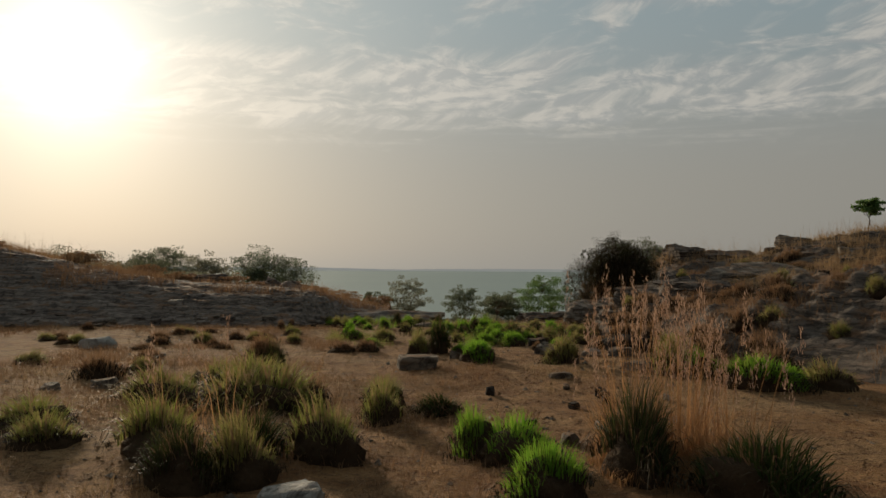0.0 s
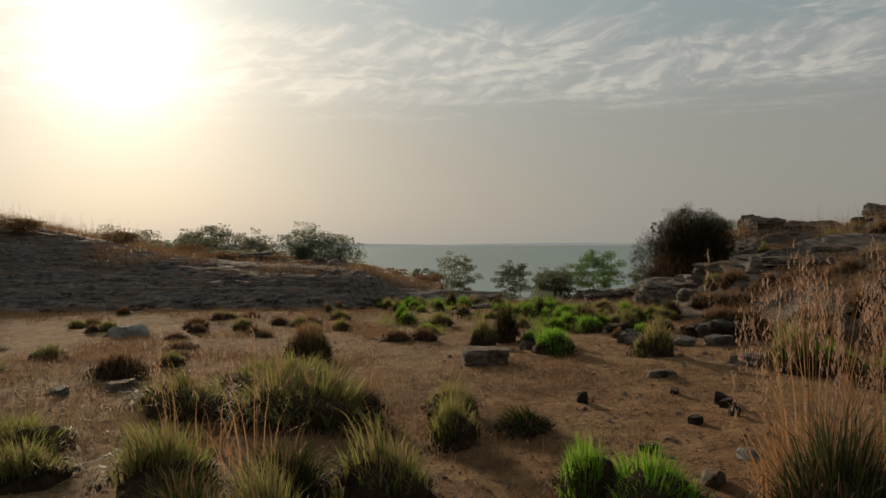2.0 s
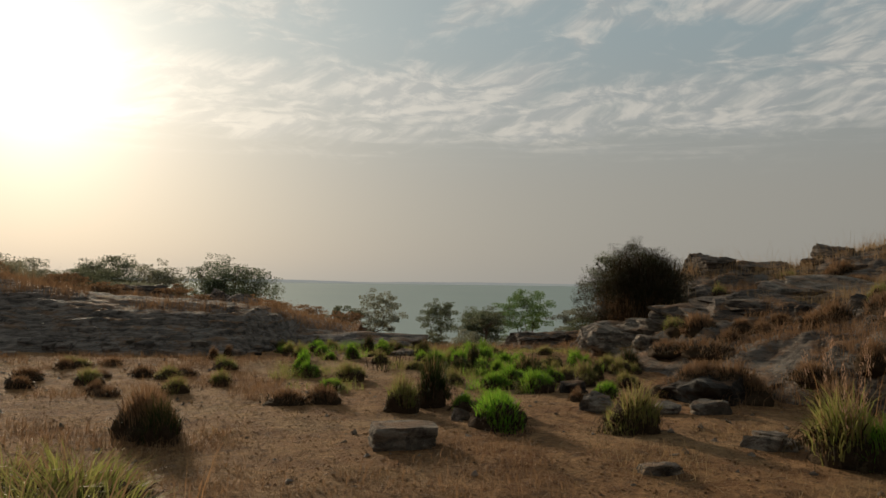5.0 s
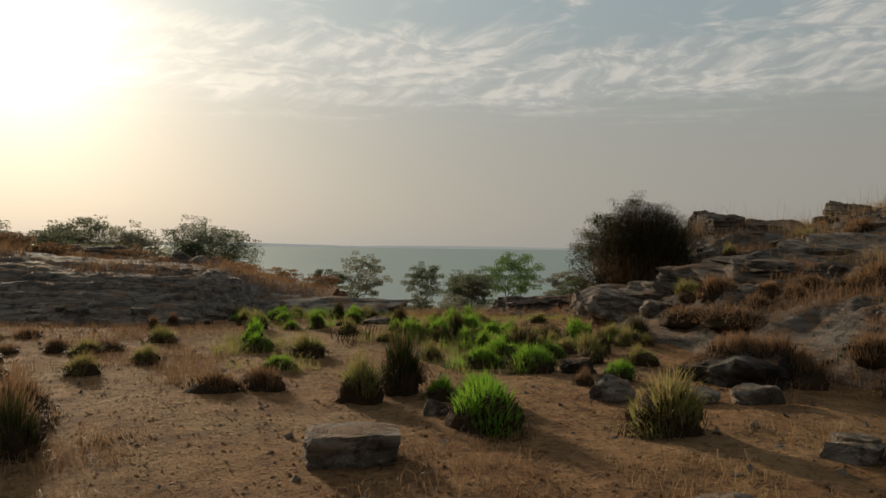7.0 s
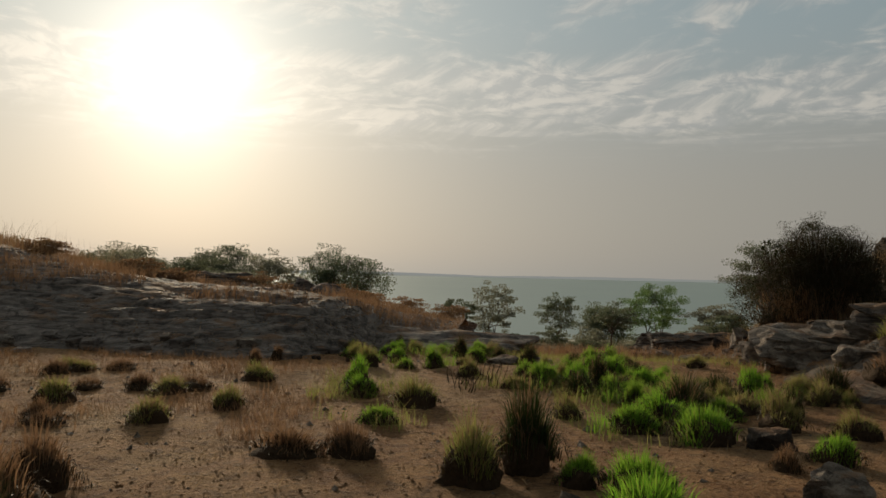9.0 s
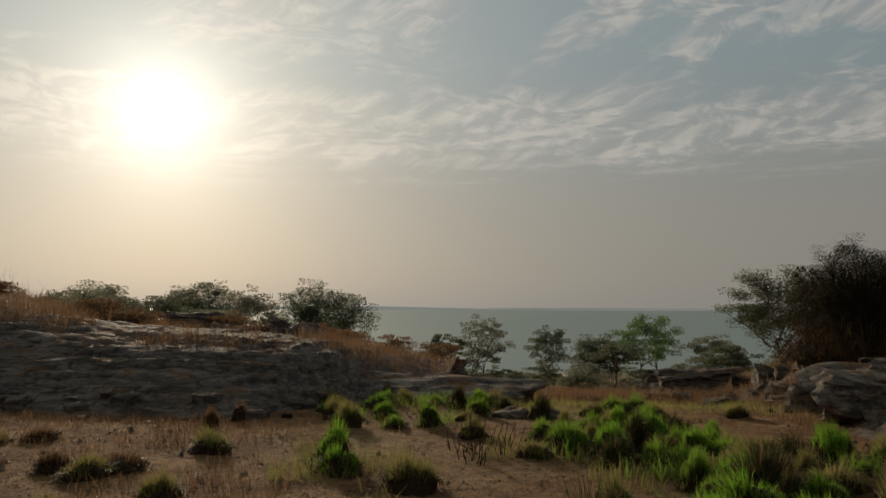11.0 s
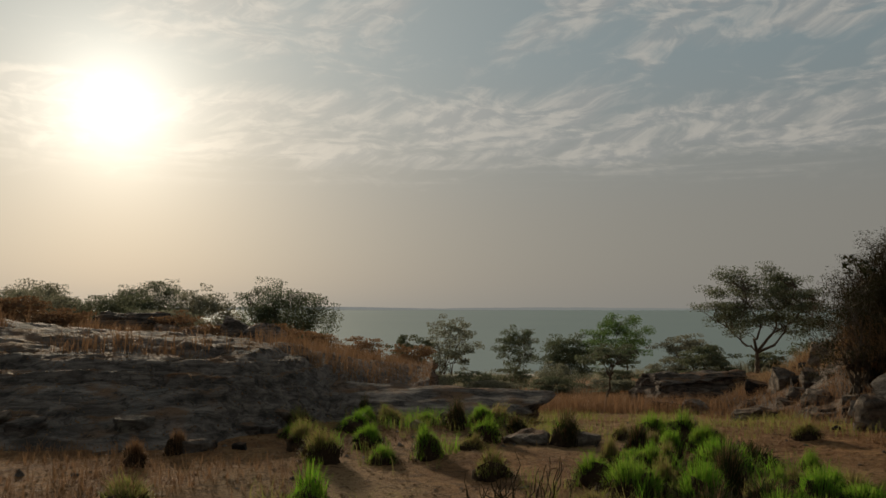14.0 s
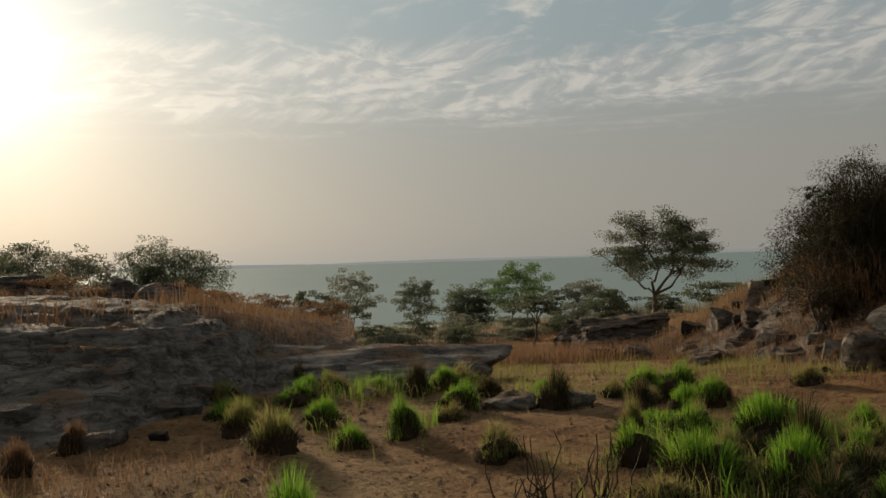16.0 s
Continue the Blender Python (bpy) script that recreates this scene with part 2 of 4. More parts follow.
M_LEAF_BRIGHT = material("bright_tree_leaf", blade((0.15, 0.19, 0.08), (0.11, 0.20, 0.065), (0.16, 0.25, 0.08), 0.55))
# Paled to grey so the colour itself carries haze over distant foliage.
M_LEAF_HAZE = material("haze_grey_leaf", blade((0.25, 0.22, 0.16), (0.18, 0.19, 0.13), (0.24, 0.24, 0.165), 0.55))
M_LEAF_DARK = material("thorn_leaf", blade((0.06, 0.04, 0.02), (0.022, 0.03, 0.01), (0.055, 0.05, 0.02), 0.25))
M_WATER = material("lake_water", lake)
M_FAR = material("far_shore_glow", hazy)
M_SAND = material("pale_sand", plain((0.5, 0.46, 0.4)))

# ---- builders ----
def vnoise(x, y, seed=0):
    """Smooth value noise between 0 and 1 on arrays."""
    def h(i, j):
        v = np.sin(i * 127.1 + j * 311.7 + seed * 74.7) * 43758.5453
        return v - np.floor(v)
    i, j = np.floor(x), np.floor(y)
    u, v = x - i, y - j
    u, v = u * u * (3 - 2 * u), v * v * (3 - 2 * v)
    return (h(i, j) * (1 - u) + h(i + 1, j) * u) * (1 - v) + (h(i, j + 1) * (1 - u) + h(i + 1, j + 1) * u) * v


def fbm(x, y, seed=0, octaves=4):
    total, amp, norm = 0.0, 1.0, 0.0
    for k in range(octaves):
        total, norm = total + amp * vnoise(x * 2**k + k * 17.3, y * 2**k - k * 9.1, seed + k), norm + amp
        amp *= 0.5
    return total / norm


def mesh_of(name, verts, faces, mat, smooth=True):
    me = bpy.data.meshes.new(name)
    me.from_pydata(np.asarray(verts, float).tolist(), [], faces if isinstance(faces, list) else faces.tolist())
    me.materials.append(mat)
    if smooth:
        me.polygons.foreach_set("use_smooth", [True] * len(me.polygons))
    me.update()
    return me


def part_mesh(name, me, parent=None, label=""):
    ob = new(name, me)
    if parent is not None:
        ob.parent = parent
    return tagged(ob, label)


def steps(a, b, near_a, near_b, fine, coarse_growth=1.18):
    """Coordinates from a to b, finely spaced between near_a and near_b and wider outside."""
    mid = list(np.arange(near_a, near_b + fine / 2, fine))
    low, high, s = [], [], fine
    while (low[-1] if low else near_a) > a:
        s *= coarse_growth
        low.append((low[-1] if low else near_a) - s)
    s = fine
    while (high[-1] if high else near_b) < b:
        s *= coarse_growth
        high.append((high[-1] if high else near_b) + s)
    return np.array(low[::-1] + mid + high)


def sheet(name, xs, ys, height, mat):
    x, y = np.meshgrid(xs, ys)
    z = height(x, y)
    v = np.stack([x, y, z], -1).reshape(-1, 3)
    w = len(xs)
    a = (np.arange(len(ys) - 1)[:, None] * w + np.arange(w - 1)[None]).ravel()
    return mesh_of(name, v, np.stack([a, a + 1, a + w + 1, a + w], 1), mat)


def ramp(x, xs, zs):
    return np.interp(x, xs, zs)


def sstep(x, lo, hi):
    t = np.clip((x - lo) / (hi - lo), 0, 1)
    return t * t * (3 - 2 * t)


WATER_Z = -7.2


def ground_z(x, y):
    """Level hollow that falls towards the lake beyond twenty-odd metres, higher at both sides."""
    x, y = np.asarray(x, float), np.asarray(y, float)
    z = ramp(y, [-60, 0, 12, 23, 30, 40, 50, 58, 65, 78, 100, 112, 130, 300, 5000],
             [0.6, 0.02, 0, -0.04, -0.85, -2.0, -3.0, -3.6, -4.0, -4.9, -6.3, -7.2, -8.8, -12, -14])
    side = sstep(-x, 6, 16) * 1.6 + sstep(x, 10, 18) * 1.3
    z = z + side * sstep(y, 22, 34) * (1 - sstep(y, 60, 105))
    rough = (fbm(x * 0.35, y * 0.35, 3) - 0.5) * 0.16 + (fbm(x * 2.1, y * 2.1, 5) - 0.5) * 0.06 + (fbm(x * 7, y * 7, 8, 2) - 0.5) * 0.022
    return z + rough * (1 - 0.8 * sstep(np.abs(x), 60, 200))


def dome_z(x, y):
    """Whale-backed granite rise: a steep face above its foot line, a gentle back."""
    foot = ramp(x, [-30, -13, -9, -6, -3.2, -2.4, -1.8, -0.8], [23.5, 22.0, 21.5, 21.3, 21.2, 23.0, 25.8, 30])
    crest = ramp(x, [-40, -20, -17, -15.6, -13.3, -11.4, -9.6, -7.7, -5.9, -4.2, -3.2, -2.4, -1.2], [3.3, 3.2, 3.0, 2.6, 2.15, 1.76, 1.48, 1.24, 1.12, 1.02, 0.92, 0.6, 0.0])
    s = y - foot + (fbm(x * 0.4, y * 0.4, 21) - 0.5) * 1.2
    wide = ramp(x, [-15, -12, -8, -5, -2.5], [6.0, 5.6, 4.8, 4.0, 2.6])
    u = np.clip(s / wide, 0, 1)
    z = crest * (np.sin(u * math.pi / 2) ** 0.9 * 0.9 + 0.1 * sstep(s, 2, 7)) - 0.12 * np.clip(-s, 0, 3) - 0.10 * np.clip(s - 5, 0, 30)
    # thin shells of rock flaked off along the slope, with worn edges, runnels and pits
    warp = (fbm(x * 0.45 + y * 0.1, y * 0.6, 37) - 0.5) * 4.0 + (fbm(x * 1.6, y * 2.2, 38, 3) - 0.5) * 0.35
    t = z / 0.16 + warp * 0.7 + x * 0.22
    shell = (np.floor(t) + sstep(t - np.floor(t), 0.7, 1.0) - t + 0.5) * 0.16
    z = z + shell * (0.35 + 0.6 * sstep(fbm(x * 0.35, y * 0.5, 39), 0.4, 0.6)) * sstep(s, 0.2, 1.5)
    crack = np.exp(-(np.abs(fbm(x * 0.55 + y * 0.35, y * 0.9 - x * 0.2, 34, 4) - 0.5) / 0.014) ** 2) * 0.09
    grain = np.abs(fbm(x * 1.6 + y * 0.6, y * 3.2, 35, 5) - 0.5) * 0.13 + (fbm(x * 5.2, y * 6.5, 33, 3) - 0.5) * 0.045
    return z - (grain + crack) * sstep(s, -0.2, 1.0) - 0.05


def hill_z(x, y):
    """Stepped, broken hillside of granite beds with earth between."""
    foot = ramp(y, [2, 9, 11, 13, 15, 16.5, 20.5, 22, 24.5, 27, 31, 40], [9, 7.4, 6.6, 6.1, 5.3, 4.9, 4.5, 5.0, 5.6, 6.4, 7.5, 12])
    s = x - foot + (fbm(x * 0.5, y * 0.5, 41) - 0.5) * 1.0
    face = ramp(s, [-3, 0, 0.7, 1.6, 2.8, 4.5, 7, 10, 16, 26, 60], [-1.6, -0.06, 0.34, 0.68, 0.98, 1.25, 1.7, 2.1, 2.7, 3.3, 3.8])
    face = face * ramp(y, [0, 8, 12, 15, 19, 23, 60], [0.3, 0.7, 1.0, 1.0, 0.85, 0.8, 0.8])
    brow = ramp(x - 0.75 * np.clip(y - 29, 0, 30), [4, 5.6, 7.3, 8.4, 9.8, 11.4, 12.9, 14, 15, 16.4, 20, 26, 60], [-0.5, 0.12, 0.45, 1.1, 1.9, 2.1, 1.9, 2.2, 2.55, 2.85, 3.4, 3.6, 4.0])
    z = face + (brow - face) * sstep(y, 22.5, 28.5) * sstep(s, -0.5, 0.8)
    z = z + 0.4 * np.exp(-((x - 7.4) / 1.3) ** 2 - ((y - 25.6) / 1.5) ** 2)
    z = z - 0.32 * np.clip(y - 33, 0, 60) - 0.6 * sstep(11 - y, 0, 3)
    # thin beds, tilted, bare in patches and buried in earth elsewhere
    bare = sstep(fbm(x * 0.28 + 3, y * 0.34, 45), 0.36, 0.56) * (1 - 0.6 * sstep(y, 24, 29))
    wave = (fbm(x * 0.6, y * 0.7, 43) - 0.5) * 3.0 + x * 0.5 - y * 0.12
    t = z / 0.2 + wave
    bed = (np.floor(t) + sstep(t - np.floor(t), 0.35, 0.95) - t + 0.5) * 0.2
    t = z / 0.42 + (fbm(x * 0.5, y * 0.6, 44) - 0.5) * 2.4
    ledge = (np.floor(t) + sstep(t - np.floor(t), 0.5, 0.95) - t + 0.5) * 0.42
    z = z + (bed * 1.15 + ledge * 0.5) * bare * sstep(s, 0.1, 1.2)
    crag = (np.abs(fbm(x * 1.0, y * 1.4, 47, 5) - 0.5) - 0.12) * 0.8
    return z + (crag + (fbm(x * 4.5, y * 4.5, 49, 3) - 0.5) * 0.13) * sstep(s, -0.3, 1.5)


def top_z(x, y):
    return np.maximum(ground_z(x, y), np.maximum(np.where((np.asarray(x) < -0.8) & (np.asarray(y) < 38), dome_z(x, y), -99), np.where((np.asarray(x) > 3.3) & (np.asarray(y) < 48), hill_z(x, y), -99)))


def strips(roots, heads, lean, length, width, seg=3, rng=None, curve=1.7):
    """Many curved tapering blades in one go: roots (n,3), headings, leans, lengths and widths (n)."""
    n = len(roots)
    out = np.stack([np.cos(heads), np.sin(heads), 0 * heads], -1)
    side = np.stack([-np.sin(heads), np.cos(heads), 0 * heads], -1)
    if rng is not None:
        spin = rng.uniform(0, math.pi, n)
        side = np.stack([-np.sin(heads + spin), np.cos(heads + spin), 0 * heads], -1)
    rings = []
    for k in range(seg + 1):
        t = k / seg
        bend = lean * t**curve
        p = roots + (out * np.sin(bend)[:, None] + np.array([0, 0, 1.0]) * np.cos(bend)[:, None]) * (length * t)[:, None]
        w = (width * (1 - t**1.5) * 0.5 + 0.0004)[:, None]
        rings += [p - side * w, p + side * w] if k < seg else [p]
    v = np.stack(rings, 1)
    per = v.shape[1]
    base = (np.arange(n) * per)[:, None]
    quads = np.concatenate([base + np.array([[2 * k, 2 * k + 1, 2 * k + 3, 2 * k + 2]]) for k in range(seg - 1)])
    tris = base + np.array([[2 * seg - 2, 2 * seg - 1, 2 * seg]])
    return v.reshape(-1, 3), quads.tolist() + tris.tolist()


def tussock(name, mat, radius, height, blades, spread, label, seed, droop=0.7, mound=0.42, category="grass", extra=None):
    """A clump of grass: a dark root mat, dead leaves hanging over its flanks and live blades fanning out of its top.
    Mat and dead leaves are coloured near black to carry the clump's own shade.
    """
    rng = np.random.default_rng(seed)
    root = tagged(new(name), label, category)
    k = rng.integers(3, 6)
    turn, off = np.arange(k) * 2 * math.pi / k + rng.normal(0, 0.5, k), rng.uniform(0.15, 0.75, k)
    hubs = np.stack([np.cos(turn) * off, np.sin(turn) * off, rng.uniform(0.6, 1.15, k)], -1)

    def tuft(n, r, lift, h, lean0, width):
        which = rng.integers(0, len(hubs), n)
        a, d = rng.uniform(0, 2 * math.pi, n), np.sqrt(rng.uniform(0, 1, n))
        x, y = hubs[which, 0] * r + np.cos(a) * d * r * 0.62, hubs[which, 1] * r + np.sin(a) * d * r * 0.62
        out = np.minimum(1.0, np.hypot(x, y) / (r * 1.15))
        at = np.stack([x, y, lift * hubs[which, 2] * np.sqrt(1.02 - out * out * 0.98) - 0.02], -1)
        heads = np.arctan2(y, x) + rng.normal(0, 0.8, n)
        return strips(at, heads, out**1.5 * lean0 + np.abs(rng.normal(0, 0.24, n)) * droop, h * hubs[which, 2] * rng.uniform(0.45, 1.12, n) * (1.08 - 0.3 * d), width * rng.uniform(0.7, 1.3, n), 3, rng)

    top = height * mound
    v, f = tuft(int(blades * 1.8), radius * 0.78, top, height * (1 - mound * 0.8), spread, 0.0065)
    tagged(part_mesh("leaf_tuft", mesh_of("leaf_tuft", v, f, mat), root), kind="stuff")
    if extra:
        v, f = tuft(int(blades * 0.45), radius * 0.72, top, height * (1.1 - mound * 0.8), spread * 1.15, 0.007)
        tagged(part_mesh("dry_leaf_tuft", mesh_of("dry_leaf_tuft", v, f, extra), root, "pale straw-coloured dry leaves"), kind="stuff")
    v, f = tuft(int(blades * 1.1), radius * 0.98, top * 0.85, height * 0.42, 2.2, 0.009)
    tagged(part_mesh("thatch", mesh_of("thatch", v, f, M_THATCH), root, "dead leaves coloured darker for the shade at the base"), kind="stuff")
    bm = bmesh.new()
    bmesh.ops.create_icosphere(bm, subdivisions=3, radius=1.0)
    off = Vector(rng.uniform(-50, 50, 3))
    for q in bm.verts:
        k = 1 + 0.3 * noise.noise(q.co * 1.7 + off) + 0.25 * noise.noise(q.co * 5 + off)
        q.co = Vector((q.co.x * radius * 0.76 * k, q.co.y * radius * 0.76 * k, q.co.z * top * k if q.co.z > 0 else q.co.z * 0.1))
    me = bpy.data.meshes.new("root_mat")
    bm.to_mesh(me)
    bm.free()
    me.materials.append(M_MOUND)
    me.polygons.foreach_set("use_smooth", [True] * len(me.polygons))
    part_mesh("root_mat", me, root, "matted root mound coloured darker for the shade at the base")
    return root


def boulder(name, size, seed, mat, label, flat=0.5, cuts=9, subdiv=0, category="rock"):
    """A weathered stone: a body broken along planes and beds, with worn rough edges, sitting a little in the ground."""
    rng = np.random.default_rng(seed)
    bm = bmesh.new()
    bmesh.ops.create_icosphere(bm, subdivisions=subdiv or (5 if size[0] > 1.2 else 4 if size[0] > 0.3 else 3), radius=1.0)
    planes = []
    for _ in range(cuts):
        d = Vector(rng.normal(0, 1, 3))
        d.z *= flat
        planes.append((d.normalized(), rng.uniform(0.5, 0.85)))
    planes += [(Vector((rng.uniform(-0.2, 0.2), rng.uniform(-0.3, 0.1), 1)).normalized(), rng.uniform(0.4, 0.6)) if cuts != 5 else (Vector((0.03, 0.02, 1)).normalized(), 0.36), (Vector((rng.uniform(-0.4, 0.4), rng.uniform(-0.4, 0.4), 1)).normalized(), 0.6)]
    off = Vector(rng.uniform(-50, 50, 3))
    beds = rng.uniform(5, 9)
    for v in bm.verts:
        p = v.co.copy()
        for d, k in planes:
            over = p.dot(d) - k
            if over > 0:
                p -= d * over
        bed = math.floor((p.z + 0.12 * noise.noise(p * 1.3 + off)) * beds)
        shift = noise.noise(Vector((bed * 3.7, p.x * 0.7, p.y * 0.7)) + off)
        k = 1 + 0.13 * noise.noise(p * 1.8 + off) + 0.07 * noise.noise(p * 4.3 + off) + 0.05 * noise.noise(p * 11 + off)
        p = Vector((p.x * k * (1 + 0.12 * shift), p.y * k * (1 + 0.12 * shift), p.z * (k + 0.06 * noise.noise(p * 7 - off))))
        v.co = Vector((p.x * size[0] * 0.68, p.y * size[1] * 0.68, (p.z + 0.3) * size[2] / 0.82))
    me = bpy.data.meshes.new(name)
    bm.to_mesh(me)
    bm.free()
    me.materials.append(mat)
    me.polygons.foreach_set("use_smooth", [True] * len(me.polygons))
    me.set_sharp_from_angle(angle=radians(32))
    return tagged(new(name, me), label, category)


def block_stone(size, seed):
    """A squared block of layered stone: worn edges, uneven beds, the top bed standing a little proud."""
    rng = np.random.default_rng(seed)
    bm = bmesh.new()
    bmesh.ops.create_cube(bm, size=2.0)
    bmesh.ops.subdivide_edges(bm, edges=bm.edges[:], cuts=15, use_grid_fill=True)
    off = Vector(rng.uniform(-50, 50, 3))
    for v in bm.verts:
        p = v.co.copy()
        worn = p.length / max(abs(p.x), abs(p.y), abs(p.z))
        p *= 1 - 0.16 * max(0.0, worn - 1.15)
        bed = math.floor((p.z + 0.1 * noise.noise(p * 1.2 + off) + 1) * 2.6)
        proud = 1 + 0.05 * noise.noise(Vector((bed * 5.3, 0.4, 0.9)) + off) + (0.05 if bed >= 4 else 0.0)
        k = 1 + 0.06 * noise.noise(p * 1.6 + off) + 0.05 * noise.noise(p * 4 + off) + 0.03 * noise.noise(p * 9 - off)
        p.x, p.y = p.x * k * proud + 0.06 * p.z, p.y * k * proud
        p.z = p.z * (1 + 0.1 * noise.noise(Vector((p.x * 1.4, p.y * 1.4, 3.0)) + off)) + 0.05 * noise.noise(p * 5 + off)
        v.co = Vector((p.x * size[0] / 2, p.y * size[1] / 2, (p.z + 0.9) * size[2] / 2))
    me = bpy.data.meshes.new("block_stone")
    bm.to_mesh(me)
    bm.free()
    me.materials.append(M_STONE)
    me.polygons.foreach_set("use_smooth", [True] * len(me.polygons))
    me.set_sharp_from_angle(angle=radians(34))
    return tagged(new("block_stone", me), "flat-topped block of layered grey-brown stone on the bare earth", "rock")


def tube(path, radii, sides=6):
    """Vertices and faces of a tapering limb along a path."""
    path = [Vector(p) for p in path]
    v, f = [], []
    for i, p in enumerate(path):
        d = (path[min(i + 1, len(path) - 1)] - path[max(i - 1, 0)]).normalized()
        a = d.orthogonal().normalized()
        b = d.cross(a)
        v += [p + (a * math.cos(k * 2 * math.pi / sides) + b * math.sin(k * 2 * math.pi / sides)) * radii[i] for k in range(sides)]
    for i in range(len(path) - 1):
        f += [[i * sides + k, i * sides + (k + 1) % sides, (i + 1) * sides + (k + 1) % sides, (i + 1) * sides + k] for k in range(sides)]
    return v, f


def limb(rng, a, b, ra, rb, wander=0.12, n=6):
    a, b = Vector(a), Vector(b)
    size = (b - a).length
    pts = [a.lerp(b, i / n) + Vector(rng.normal(0, 1, 3)) * wander * size * math.sin(math.pi * i / n) * 0.5 for i in range(n + 1)]
    return pts, [ra + (rb - ra) * (i / n) ** 0.8 for i in range(n + 1)]


def tree(name, base, crown, radii, stems, clumps, leaves, leaf, mat, label, seed, trunk_r=0.12, fork=0.35, hollow=0.35, category="tree", spread=0.13, twig_r=0.006, low=-0.75, flat=0.5):
    """Trunk or stems that fork into limbs and twigs, each twig's end carrying a loose spray of leaves.
    crown: centre of the crown above the base; radii: its half sizes."""
    rng = np.random.default_rng(seed)
    root = tagged(new(name), label, category)
    root.location = base
    crown, radii = Vector(crown), Vector(radii)
    leaves = int(leaves * (1.7 if leaf > 0.06 else 1))
    wood = {"trunk": ([], []), "twigs": ([], [])}
    limbs = []

    def grow(pts, rad, sides, into="trunk"):
        v, f = wood[into]
        a, b = tube(pts, rad, sides)
        f.extend([[i + len(v) for i in q] for q in b])
        v.extend(a)

    ends = []
    for s in range(stems):
        foot = Vector((rng.uniform(-1, 1), rng.uniform(-1, 1), 0)) * (0.05 if stems == 1 else radii.x * 0.2)
        foot.z = -0.15
        top = Vector((crown.x * 0.5 + rng.uniform(-0.3, 0.3) * radii.x * (0.25 if stems == 1 else 1), crown.y * 0.5, crown.z * fork + 0.05))
        pts, rad = limb(rng, foot, top, trunk_r * (1 if stems == 1 else 0.6), trunk_r * 0.55, 0.1)
        grow(pts, rad, 7)
        for k in range(5 if stems == 1 else 3):
            a = rng.uniform(0, 2 * math.pi)
            r = rng.uniform(0.35, 0.75)
            end = crown + Vector((math.cos(a) * radii.x * r, math.sin(a) * radii.y * r, rng.uniform(-0.35, 0.6) * radii.z))
            pts, rad = limb(rng, top, end, trunk_r * 0.5, trunk_r * 0.14, 0.16)
            if stems <= 2:
                limbs.append(tube(pts, rad, 5))
            else:
                grow(pts, rad, 5)
            ends += list(zip(pts[2:], rad[2:]))
    sprays = []
    for k in range(clumps):
        a, c = rng.uniform(0, 2 * math.pi), rng.uniform(low, 1)
        c = (round(c * 2.5) / 2.5 * 0.6 + c * 0.4) if stems < 4 else c
        r = (hollow + (1 - hollow) * rng.uniform(0, 1) ** 0.6) * min(1.0, 0.86 + 0.25 * math.sin(a * 3 + seed) * math.cos(a * 2 + c * 3))
        p = crown + Vector((math.cos(a) * math.sqrt(1 - min(1, c * c) * 0.98) * radii.x * r, math.sin(a) * math.sqrt(1 - min(1, c * c) * 0.98) * radii.y * r, c * radii.z * r))
        q, qr = min(ends, key=lambda e: (e[0] - p).length + rng.uniform(0, 0.2) * radii.x)
        pts, rad = limb(rng, q, p, min(qr, trunk_r * 0.16), twig_r, 0.2, 3)
        grow(pts, rad, 3, "twigs")
        sprays.append(p)
    v, f = wood["trunk"]
    trunk = tagged(part_mesh("trunk", mesh_of("trunk", [tuple(p) for p in v], f, M_BARK), root, "grey-brown woody stem"), kind="stuff" if stems > 1 else "")
    for v, f in limbs:
        part_mesh("limb", mesh_of("limb", [tuple(p) for p in v], f, M_BARK), trunk)
    n = clumps * leaves
    centre = np.repeat(np.array([tuple(p) for p in sprays]), leaves, 0)
    at = centre + rng.uniform(-1.5, 1.5, (n, 3)) * np.array([radii.x, radii.y, radii.z * flat]) * spread
    d = rng.normal(0, 1, (n, 3))
    d /= np.linalg.norm(d, axis=1)[:, None]
    e = np.cross(d, rng.normal(0, 1, (n, 3)))
    e /= np.linalg.norm(e, axis=1)[:, None] + 1e-6
    size = leaf * rng.uniform(0.6, 1.3, (n, 1))
    lv = np.stack([at - d * size, at + e * size * 0.34, at + d * size, at - e * size * 0.34], 1).reshape(-1, 3)
    foliage = tagged(part_mesh("crown", mesh_of("crown", lv, np.arange(n * 4).reshape(-1, 4), mat, False), root, "loose sprays of small leaves"), kind="stuff")
    v, f = wood["twigs"]
    tagged(part_mesh("twig_spray", mesh_of("twig_spray", [tuple(p) for p in v], f, M_BARK), foliage, "thin bare twigs"), kind="stuff")
    return root


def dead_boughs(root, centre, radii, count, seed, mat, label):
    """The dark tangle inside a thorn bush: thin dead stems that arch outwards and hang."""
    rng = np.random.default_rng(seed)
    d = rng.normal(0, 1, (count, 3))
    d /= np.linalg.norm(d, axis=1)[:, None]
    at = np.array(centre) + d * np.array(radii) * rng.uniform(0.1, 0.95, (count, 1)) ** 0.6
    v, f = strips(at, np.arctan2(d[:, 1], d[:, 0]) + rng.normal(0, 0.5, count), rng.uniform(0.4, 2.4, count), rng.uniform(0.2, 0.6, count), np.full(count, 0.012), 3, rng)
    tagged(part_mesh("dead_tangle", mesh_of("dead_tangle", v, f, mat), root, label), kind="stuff")


